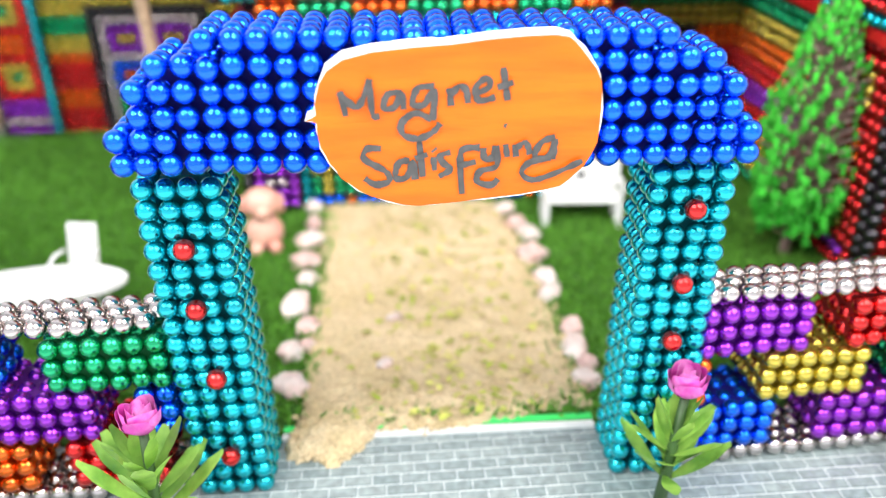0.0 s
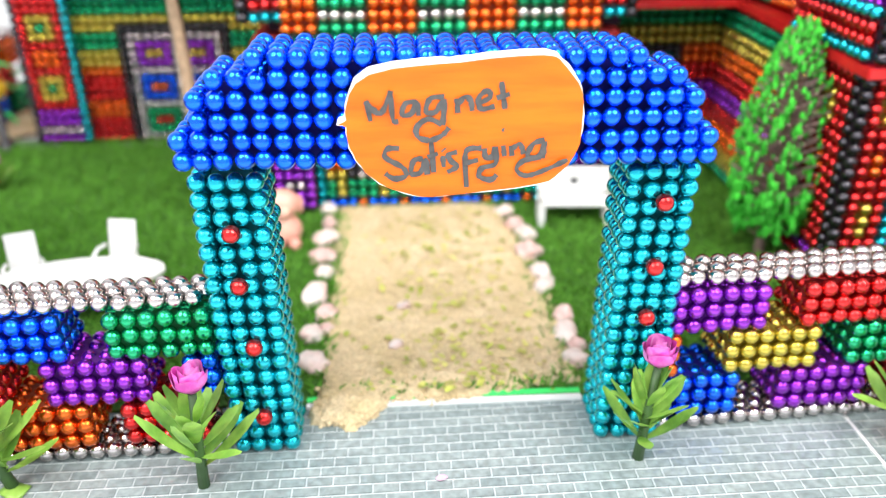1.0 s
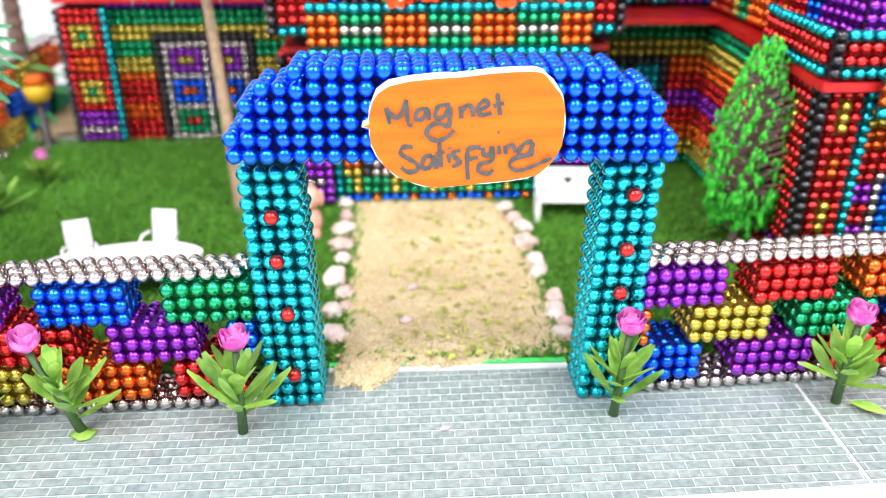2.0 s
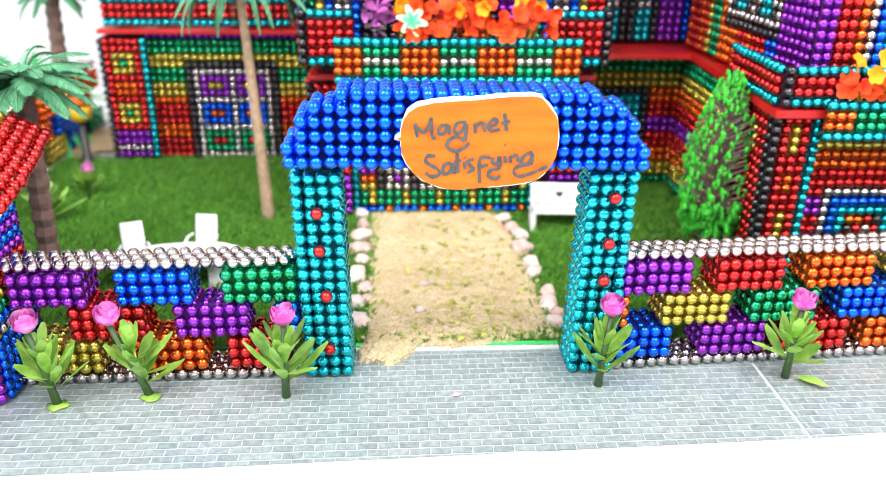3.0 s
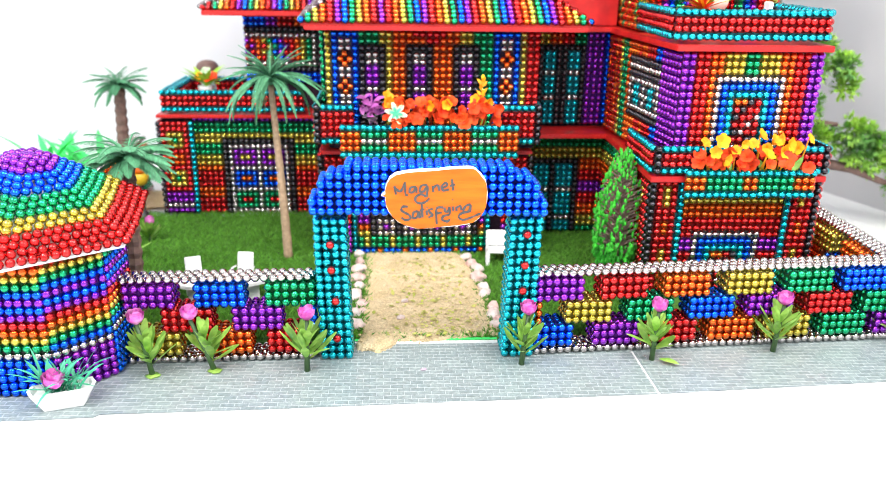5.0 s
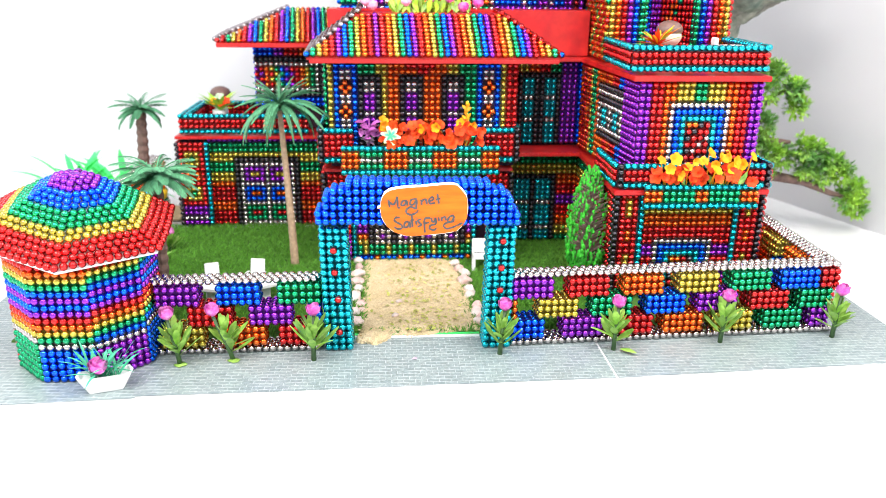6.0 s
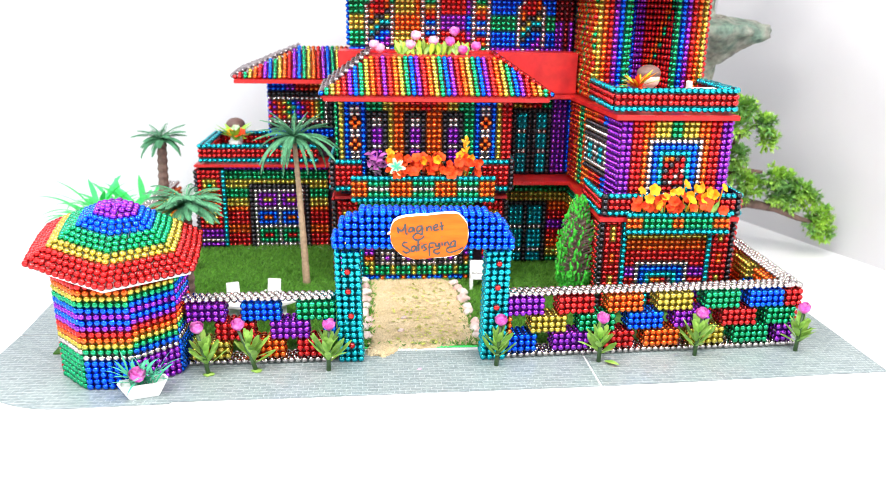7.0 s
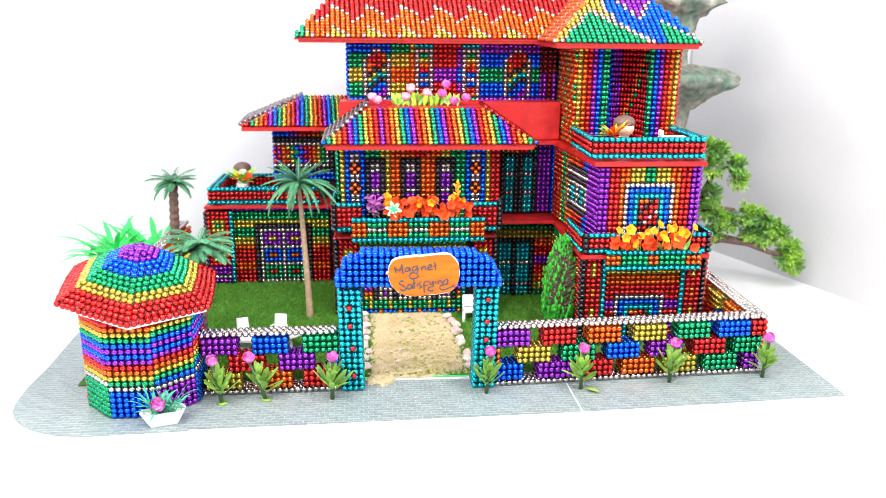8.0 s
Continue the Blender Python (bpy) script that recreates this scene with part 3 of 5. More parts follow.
slab("balcony_floor", -11.6, 14.0, 27.5, 30, 18.2, 18.9, "red card balcony floor")
# centre, upper floor
top0 = "YBBBBGGGYYOOORRRRROOYYGGGBBBBYRR"
top1 = "YBWWBGGGYYOOOOORROOOYYGGGBWWBYRR"
def centre_row(dia, pane):
    return "Y" + dia + "K" + pane + "KYOOK" + pane + "KOOOK" + pane + "KGG" + dia + "YRR"
cu = [top0, top1, centre_row("BWWB", "KK")]
for dia, pane in (("B  B", "WW"), ("B  B", "WW"), ("BWWB", "PP"), ("BWWB", "PP"), ("B  B", "PP"), ("B  B", "WW"), ("BWWB", "PP"), ("BWWB", "PP"), ("B  B", "PP"), ("B  B", "KK"), ("BWWB", "KK"), ("BBBB", "KK")):
    cu.append(centre_row(dia, pane))
sheet("wall", house, (-13.5, 33.0, 35.2), (0.99, 0, 0), DOWN, cu, "upper ball wall with three black framed windows")
pl = []
for x0 in (-11.03, 12.74):
    for z0 in (31.65, 27.65):
        pl += [(x0, 32.75, z0 + 0.72), (x0 - 0.72, 32.7, z0), (x0 + 0.72, 32.7, z0), (x0, 32.75, z0 - 0.72)]
balls("ball_layer", pl, ["O"] * len(pl), house, "orange ball diamonds")
sheet("wall", house, (-14.4, 56, 35.2), FORE, DOWN, ["GGBBKKGGGGGGGGGGGGGGGG"] * 15)
slab("eave_board", -16.2, 23.2, 27.1, 46, 36.1, 36.8, "red card eave board")
roof_slope("roof", -16.6, 23.6, 27.2, 37.5, -8.7, 14.6, 33.6, 43.0, lambda i, j: "ROYGBP"[((i if i >= -6 else -12 - i) + 5) % 6], "rainbow striped ball roof", 0.05)
# hipped ends of the centre roof
def hip(name, x_eave, x_top, y0, y1, ty, letters, label, z0=37.5, rise=6.0, n=10, tilt=0.0):
    pl, le = [], []
    for j in range(n):
        u = j / (n - 1)
        a, b = y0 + (ty - y0) * u, y1
        for k in range(int(b - a) + 1):
            pl.append((x_eave + (x_top - x_eave) * u, a + k, z0 + rise * u + tilt * k))
            le.append(letters[k % len(letters)])
    return balls(name, pl, le, house, label)


hip("roof_hip", -16.6, -8.7, 27.6, 41, 33.8, "S", "hipped roof end of silver balls with painted-in shade", rise=6.2, tilt=0.06)
hip("roof_hip", 23.5, 14.6, 27.2, 42, 33.6, "RROR", "hipped roof end of red balls")
hip("roof_hip", -36.8, -24.6, 57, 71, 66.5, "S", "hipped roof end of silver balls with painted-in shade", 37.4, 5.2, 13, 0.04)
# red terrace behind the centre roof
slab("terrace", -14.3, 31.2, 42.0, 47.4, 35.9, 43.6, "red card terrace wall")
slab("terrace_floor", -9.6, 15.2, 33.8, 42.0, 42.6, 43.3, "red card terrace floor")

# recess with the turquoise doors
low = ["G" * 14, "G" * 14, "Y" * 14, "Y" * 14]
for k, s in enumerate("OORRPPRROOYYG"):
    low.append("K" + ("K" * 9 if k == 0 else "KWWWKWWWK" if k in (5, 10) else "KTTTKTTTK") + s * 4)
sheet("wall", house, (17.9, 44.8, 17.4), RIGHTWARD, DOWN, low, "ball wall with a turquoise and black door")
hi = ["RR" + "YYOORRGG" + "PPPBB"] * 3 + ["RR" + "K" * 8 + "PPPBB"]
for k in range(12):
    hi.append("RR" + ("KWWKKWWK" if k in (3, 7) else "KTTKKTTK") + "PPPBB")
sheet("wall", house, (17.9, 44.8, 35.2), RIGHTWARD, DOWN, hi, "ball wall with a turquoise and black window")
slab("floor", 17.7, 30.6, 38.7, 58, 18.6, 19.3, "red card ledge")
slab("floor", 17.7, 31.5, 40.0, 58, 35.1, 35.8, "red card ledge")

# tower side wall
lowside = []
for k, s in enumerate("GGYYOORRPPRROOYYG"):
    pat = {2: "RYYYR", 3: "RYGYR", 4: "RYYYR", 7: "ROOOR", 8: "ROOOR", 11: "RYYYR", 12: "RYGYR", 13: "RYYYR", 15: "PPPPP"}.get(k, "RRRRR")
    lowside.append(s * 19 + "T" + pat + "RK")
sheet("wall", house, (31.2, 43.6, 17.4), FORE, DOWN, lowside, "ball wall with gold squares")
hiside = []
for k in range(16):
    win = "K" * 11 if k in (3, 5, 11) else "W" * 11 if k in (4, 6, 10) else "WWTTWWWTTWW" if k == 8 else "WKTTKWKTTKW"
    mid = win if 3 <= k <= 11 else "OOOROORRRBB" if k < 3 else "OOORRORRRBB"
    hiside.append("ORROR" + "YGGO" + mid + "PPPPPP")
# this wall runs out towards the front
sheet("wall", house, (30.9, 42.6, 35.0), (0.105, -1, 0), DOWN, hiside, "striped ball wall with a black and silver window")
plate("floor", ((30.0, 58, 19.3), (30.0, 38.6, 19.3), (30.4, 15.4, 18.5), (54.6, 15.4, 18.5), (54.6, 58, 18.5)), 0.8, "red card floor plate")
plate("floor", [(x, y, 35.75) for x, y in ((29.8, 58), (29.8, 40.0), (31.9, 15.0), (52.4, 15.0), (52.4, 58))], 0.8, "red card floor plate")

# tower front, ground floor
for x0, pat in ((31.3, "K{}T"), (50.3, "T{}K")):
    rows = []
    for k in range(17):
        rows.append(pat.format({1: "RYR", 2: "RYR", 3: "RYR", 6: "ROR", 7: "ROR", 10: "RYR", 11: "RYR", 12: "RYR"}.get(k, "RRR")))
    sheet("wall", house, (x0, 16.5, 17.3), (0.99, 0, 0), DOWN, rows, "red ball post with gold marks")
door = ["Y" * 15, "Y" * 15, "O" * 15, "O" * 15, "R" * 15, "R" * 15, "RR" + "W" * 10 + "RR", "PPW" + "B" * 8 + "WPP", "PPWBTTTTTTBWPP", "RRWBTOORKTBWRR", "RRWBTKRWRTBWRR", "PPWBTRWRKTBWPP", "PPWBTKRRKTBWPP", "RRWBTRWRRTBWRR", "RRWBTKRKRTBWRR"]
sheet("door", house, (36.2, 17.3, 15.6), (0.97, 0, 0), DOWN, [(r + r[-1])[:15] for r in door], "garage door of gold, orange and red balls with a blue centre")
sheet("balcony_front", house, (35.2, 14.5, 19.2), RIGHTWARD, DOWN, ["T" * 18, "OOOGGGGGOOGGGGGOOO", "OOOGGGGGOOGGGGGOOO", "T" * 18], "low balcony front of orange and green balls", single_balls=True)
sheet("parapet", house, (31.2, 15.6, 22.2), RIGHTWARD, DOWN, ["KTTTTTTTTTTTTTTTTTTTTTTK", "K" + "R" * 22 + "K", "K" + "R" * 22 + "K", "KTTTTTTTTTTTTTTTTTTTTTTK"], "red and turquoise ball parapet", single_balls=True)
sheet("parapet", house, (30.6, 27.6, 22.2), FORE, DOWN, ["T" * 12, "R" * 12, "R" * 12, "T" * 12], "red and turquoise ball parapet")
sheet("parapet", house, (54.6, 16.0, 22.2), BACK, DOWN, ["T" * 14, "R" * 14, "R" * 14, "T" * 14])
sheet("wall", house, (54.6, 16.8, 17.3), BACK, DOWN, ["R" * 28] * 17)

# tower front, upper floor
tw = ["PPRROOYYYGGYYYOORRPP"] * 3 + ["PPRRO" + "W" * 10 + "ORRPP", "PPRROW" + "B" * 8 + "WORRPP", "PPRROWB" + "T" * 6 + "BWORRPP"]
for c in ("OOKR", "RKRR", "KRRW", "RRWR", "KWRR", "RRKW", "WRRK"):
    tw.append("PPRROWBT" + c + "TBWORRPP")
sheet("wall", house, (33.7, 16.5, 34.3), (0.94, 0, 0), DOWN, [r[:20] for r in tw], "tower wall with a nested square pattern")
sheet("wall", house, (52.0, 17.2, 34.3), BACK, DOWN, ["P" * 28] * 12)
tp = ["T" * 21, "R" * 21, "R" * 21, "T" * 21]
sheet("parapet", house, (31.9, 15.6, 39.7), (0.97, 0, 0), DOWN, tp, "red and turquoise ball parapet")
sheet("parapet", house, (31.5, 31.0, 39.7), FORE, DOWN, [r[:15] for r in tp], "red and turquoise ball parapet")
sheet("parapet", house, (51.9, 16.4, 39.7), BACK, DOWN, [r[:15] for r in tp], "red and turquoise ball parapet")

sheet("parapet", house, (51.0, 31.0, 39.7), FORE, DOWN, [r[:14] for r in tp], "inner face of the red and turquoise parapet")
# upper tower with a niche
left6, right6 = "YORPBG", "GBPROY"
sheet("wall", house, (32.4, 32.0, 54.5), (0.98, 0, 0), DOWN, [left6] * 19, "rainbow striped ball column")
sheet("wall", house, (46.4, 32.0, 54.5), (0.98, 0, 0), DOWN, [right6] * 19, "rainbow striped ball column")
zig = lambda k: "".join("YGORYORO"[(i + abs((k % 8) - 4)) % 8] for i in range(15))
sheet("wall", house, (31.8, 46.6, 54.5), FORE, DOWN, [zig(k) for k in range(19)], "zigzag striped ball wall")
sheet("wall", house, (52.2, 33, 54.5), BACK, DOWN, ["ROYROYROYROYROY"] * 19)
# curved niche; its ball colours mostly paint in reflections of the striped columns
pl, le = [], []
for i in range(22):
    a = math.pi * i / 21
    x, y = 42.3 - 4.3 * math.cos(a), 32.6 + 7.5 * math.sin(a)
    for k in range(19):
        pl.append((x, y, 54.5 - k))
        edge = 20 - 0.42 * k
        le.append("GOBBBBBBBPPP"[i] if i < 12 else "R" if i < edge - 2 else "O" if i < edge - 0.6 else "G" if i < edge else "R" if i < 20 else "G")
balls("niche", pl, le, house, "deep curved niche of balls with painted-in reflections")

# top floor
ARCH = ("      ", "  WW  ", " WRRO ", "WRRROW", "WORRKW", "WOKKYW", "WKYTTW", "WYTKKW", "WTKBBW", "WKBBPW", "WBBPPW", " WPPW ")
SLIT = ("TTTT", "WWWW", "WGGW", "WYYW", "WOOW", "WRRW", "WBBW", "WWWW", "WBBW", "WRRW", "WOOW", "WGGW")
rows = []
for k in range(12):
    a, c, d, e, f, g = "BBGGGYYYGGGB"[k], "GGYYYOOOYYYG"[k], "YYOOOOOOOOOO"[k], "RRRRRPPPRRRR"[k], "RPPPPBBBPPRR"[k], "PPBBBGGGBBBP"[k]
    rows.append(a * 3 + ARCH[k].replace(" ", a) + c * 4 + d + SLIT[k] + e * 5 + f + SLIT[k] + g * 5 + ARCH[k].replace(" ", g) + g * 2)
sheet("wall", house, (-12.0, 48.2, 54.6), (0.985, 0, 0), DOWN, rows, "top floor ball wall with arched patterns")
sheet("wall", house, (28.0, 48.4, 54.6), RIGHTWARD, DOWN, ["DDDD"] * 6 + ["PPDP"] * 6)
sheet("wall", house, (-12.6, 66, 54.6), FORE, DOWN, ["B" * 18] * 11)
slab("eave_board", -21.9, 34, 41.4, 70, 55.2, 56.0, "red card eave board")
slab("eave_board", 26.4, 53.2, 26.2, 60, 54.9, 55.7, "red card eave board")


LOW, HIGH = (3, 2, 1, 0, -2, -2, 0), (11, 10, 9, 8, 5, 6, 7)


def zigzag(i, j):
    """Seven columns a wave: gold teeth, an orange band, a silver line, then red."""
    c = (i + 9) % 7
    if i < -21:
        return "G" if j < 4 else "W"
    if j == LOW[c] or j == HIGH[c] or (c == 0 and j == 10) or j == HIGH[c] + 9:
        return "W"
    return "Y" if j < LOW[c] else "O" if j < HIGH[c] else "R" if j < HIGH[c] + 9 else "O"


roof_slope("roof", -22.6, 30, 41.0, 56.6, -12.4, 40, 56.5, 69, zigzag, "orange and red zigzag ball roof", 0.04)


def tower_pattern(i, j):
    """Green hills, a gold and a blue band, and a purple top, parted by silver lines."""
    c = i - 25
    hill = max(min(1.3 * c, 16.5 - c), 0.95 * (26.5 - c) if c >= 19.5 else -9)
    if j < hill - 0.5:
        return "G"
    if j < hill + 0.6:
        return "W"
    bound = 12.6 - 0.18 * j
    if c < bound:
        return "W" if bound - c < 1 else "Y" if c > 6 or j < hill + 3 else "O"
    notch = 7 + 1.7 * abs(c - 16)
    return "W" if abs(j - notch) < 0.7 else "P" if j > notch else "B"


roof_slope("roof", 26.0, 53.6, 26.0, 56.3, 39.2, 40.6, 40.5, 70, tower_pattern, "green and blue zigzag ball roof", 0.1)
pl, le = [], []
for j in range(22):
    u = j / 21
    a, b = 26.0 + 14.5 * u, 41.0 + 14 * u
    for k in range(int(b - a) + 1):
        pl.append((26.0 + 14 * u, a + k, 56.3 + 13.7 * u))
        le.append("O" if (k + j) % 7 else "W")
balls("roof_hip", pl, le, house, "orange hipped roof side")

# ---- plant materials ----
LEAF = material("plastic_leaf", (0.17, 0.36, 0.05), rough=0.4, island=0.25, second=(0.33, 0.55, 0.10), patch_scale=120, grain=0.12, grain_scale=400)
LEAF_LIGHT = material("light_leaf", (0.30, 0.56, 0.035), rough=0.45, island=0.3, grain=0.1)
LEAF_DARK = material("palm_leaf", (0.075, 0.265, 0.13), rough=0.6, island=0.25, grain=0.15, grain_scale=300)
LEAF_MINT = material("mint_leaf", (0.06, 0.42, 0.24), rough=0.45, island=0.3, grain=0.1)
LEAF_SOFT = material("fern_leaf", (0.06, 0.76, 0.17), rough=0.5, island=0.3, grain=0.1)
LEAF_CYPRESS = material("cypress_leaf", (0.045, 0.46, 0.03), rough=0.7, island=0.35, grain=0.2, grain_scale=600)
LEAF_PINE = material("pine_leaf", (0.46, 0.74, 0.09), rough=0.6, island=0.3, second=(0.19, 0.44, 0.11), patch_scale=45)
STEM = material("green_stem", (0.045, 0.10, 0.03), rough=0.5, grain=0.2)
PALM_BARK = material("palm_bark", (0.42, 0.29, 0.185), rough=0.8, grain=0.25, grain_scale=300, bump=0.5)
BROWN_BARK = material("brown_bark", (0.16, 0.098, 0.08), rough=0.85, grain=0.3, grain_scale=250, bump=0.6)
TWIG = material("brown_twigs", (0.31, 0.21, 0.18), rough=0.8, grain=0.25, grain_scale=250, bump=0.4)
PINK = material("pink_petal", (0.60, 0.055, 0.40), rough=0.45, island=0.2, grain=0.12, grain_scale=300, second=(0.72, 0.26, 0.58), patch_scale=230)
PALE_PINK = material("pale_pink_petal", (0.70, 0.33, 0.56), rough=0.45, island=0.15, second=(0.75, 0.5, 0.62), patch_scale=150)
ORANGE_PETAL = material("orange_petal", (0.72, 0.045, 0.012), rough=0.55, specular=0.2, island=0.2, second=(0.76, 0.085, 0.012), patch_scale=110)
YELLOW_PETAL = material("yellow_petal", (0.84, 0.40, 0.012), rough=0.55, specular=0.2, island=0.15, second=(0.80, 0.27, 0.010), patch_scale=120)
MAGENTA_LEAF = material("magenta_leaf", (0.40, 0.085, 0.36), rough=0.5, island=0.3, second=(0.30, 0.08, 0.28), patch_scale=70)
GREY_LEAF = material("grey_leaf", (0.17, 0.16, 0.17), rough=0.5, island=0.3, second=(0.26, 0.14, 0.26), patch_scale=90)
WHITE_PETAL = material("white_petal", (0.58, 0.57, 0.48), rough=0.5, second=(0.30, 0.50, 0.24), patch_scale=170)
MOSS = material("dry_moss", (0.57, 0.51, 0.17), rough=0.8, island=0.3, second=(0.34, 0.40, 0.05), patch_scale=80)
STONE = material("pale_stone", (0.72, 0.64, 0.60), rough=0.45, second=(0.64, 0.47, 0.43), patch_scale=110, grain=0.15, grain_scale=300, island=0.1, bump=0.4, bump_scale=250)
STONE_PINK = material("pink_stone", (0.66, 0.42, 0.38), rough=0.45, second=(0.70, 0.56, 0.52), patch_scale=120, grain=0.15, grain_scale=300, island=0.12, bump=0.4, bump_scale=250)
ROCK = material("green_rock", (0.25, 0.24, 0.20), rough=0.6, second=(0.11, 0.17, 0.13), patch_scale=40, grain=0.45, grain_scale=150, bump=1.0, bump_scale=150)
SKIN = material("salmon_clay", (0.82, 0.50, 0.39), rough=0.5, second=(0.74, 0.34, 0.27), patch_scale=90)
DOLL_FACE = material("doll_face", (0.78, 0.58, 0.48), rough=0.5, grain=0.03)
HAIR = material("doll_hair", (0.16, 0.09, 0.075), rough=0.5, grain=0.2, grain_scale=300)
MINT = material("mint_cloth", (0.45, 0.66, 0.60), rough=0.7, grain=0.1)
YELLOW_TOY = material("yellow_toy", (0.75, 0.48, 0.03), rough=0.4, grain=0.05)
BLACK_TOY = material("black_toy", (0.03, 0.03, 0.035), rough=0.4, grain=0.1)


def blade(bm, base, way, up, length, width, bend=0.3, seg=5, cup=0.15, tip=0.08, wide=0.45):
    """A leaf or petal with a fold along its middle; places in ball diameters."""
    base, way, up = Vector(base), Vector(way).normalized(), Vector(up)
    side = way.cross(up).normalized()
    up = side.cross(way).normalized()
    rows = []
    for i in range(seg + 1):
        u = i / seg
        w = width * 0.5 * max(tip, math.sin(math.pi * min(1, (u / wide) * 0.5 if u < wide else 0.5 + (u - wide) / (1 - wide) * 0.5)) ** 0.8) if 0 < i else width * 0.12
        p = base + way * (length * u) - up * (bend * length * u * u)
        rows.append([bm.verts.new((p + side * s * w + up * (cup * w * abs(s))) * U) for s in (-1, 0, 1)])
    for a, b in zip(rows, rows[1:]):
        for k in (0, 1):
            bm.faces.new((a[k], a[k + 1], b[k + 1], b[k]))


def strap(bm, base, turn, e0, e1, length, width, seg=10, cup=0.2):
    """A long leaf that arches from the rise e0 to the rise e1, in degrees."""
    out, p = Vector((math.cos(turn), math.sin(turn), 0)), Vector(base)
    side = Vector((-out.y, out.x, 0))
    rows = []
    for i in range(seg + 1):
        u = i / seg
        e = radians(e0 + (e1 - e0) * u)
        d = out * math.cos(e) + Vector((0, 0, math.sin(e)))
        w = width * 0.5 * (0.35 + 0.65 * math.sin(math.pi * min(1, u * 1.6 + 0.1) / 2)) * (1 if u < 0.7 else max(0.06, 1 - ((u - 0.7) / 0.3) ** 1.6))
        rows.append([bm.verts.new((p + side * k * w + side.cross(d) * (-cup * w * abs(k))) * U) for k in (-1, 0, 1)])
        p = p + d * (length / seg)
    for a, b in zip(rows, rows[1:]):
        for k in (0, 1):
            bm.faces.new((a[k], a[k + 1], b[k + 1], b[k]))


def tube(bm, points, radii, sides=7):
    pts = [Vector(p) for p in points]
    rings = []
    for i, p in enumerate(pts):
        d = (pts[min(i + 1, len(pts) - 1)] - pts[max(i - 1, 0)]).normalized()
        a = d.orthogonal().normalized()
        b = d.cross(a)
        rings.append([bm.verts.new((p + (a * math.cos(6.2832 * k / sides) + b * math.sin(6.2832 * k / sides)) * radii[i]) * U) for k in range(sides)])
    for r, s in zip(rings, rings[1:]):
        for k in range(sides):
            bm.faces.new((r[k], r[(k + 1) % sides], s[(k + 1) % sides], s[k]))
    bm.faces.new(rings[0][::-1])
    bm.faces.new(rings[-1])


def lump(bm, p, r, level=1, squash=(1, 1, 1), rough=0.0, seed=0):
    got = bmesh.ops.create_icosphere(bm, subdivisions=level, radius=1.0)
    for v in got["verts"]:
        d = 1 + rough * noise.noise(v.co * 1.7 + Vector((seed * 3.1, seed, 0)))
        v.co = Vector([(p[k] + v.co[k] * r * squash[k] * d) * U for k in range(3)])


# ---- sign ----
sign = thing("sign_board", "orange painted sign board with grey handwriting on the gate roof", "sign")
SIGN_Y = -2.0
outline = [(-4.8, 19.9), (-4.9, 20.9), (-5.3, 21.05), (-4.9, 21.25), (-4.8, 22.0), (-3.8, 23.45), (0.5, 23.95), (4.4, 24.15), (5.3, 23.7), (6.1, 22.8), (6.35, 21.9), (6.3, 19.8), (5.5, 18.4), (4.3, 17.75), (0.6, 17.35), (-1.6, 17.3), (-3.4, 18.0), (-4.3, 18.9)]
outline = outline[::-1]
smooth_line = []
for i in range(len(outline)):
    p0, p1, p2, p3 = [Vector(outline[(i + k) % len(outline)]) for k in (-1, 0, 1, 2)]
    for u in (0, 0.33, 0.67):
        smooth_line.append(0.5 * ((2 * p1) + (p2 - p0) * u + (2 * p0 - 5 * p1 + 4 * p2 - p3) * u * u + (3 * p1 - p0 - 3 * p2 + p3) * u ** 3))
jag = random.Random(5)
bm = bmesh.new()
front = [bm.verts.new(((p.x + jag.uniform(-0.05, 0.05)) * U, SIGN_Y * U, (p.y + jag.uniform(-0.04, 0.04)) * U)) for p in smooth_line]
back = [bm.verts.new((v.co.x + 0.03 * U, (SIGN_Y + 0.55) * U, v.co.z + 0.12 * U)) for v in front]
bm.faces.new(back[::-1])
bm.faces.new(front)
for i in range(len(front)):
    j = (i + 1) % len(front)
    bm.faces.new((front[i], back[i], back[j], front[j]))
bmesh.ops.recalc_face_normals(bm, faces=bm.faces)
part("board", bm, WHITE_CARD, sign, "white foam board with rough edges")
bm = bmesh.new()
c = Vector((0.75, 20.75))
face = []
for p in smooth_line:
    q = c + (p - c) * ((0.975 if p.y > 22.5 and p.x < 1 else 0.992) + jag.uniform(-0.008, 0.008))
    face.append((q.x * U, q.y * U))
f1 = [bm.verts.new((x, (SIGN_Y - 0.03) * U, z)) for x, z in face]
bm.faces.new(f1)
bmesh.ops.recalc_face_normals(bm, faces=bm.faces)
part("painted_face", bm, ORANGE_PAINT, sign, "brushed orange paint")


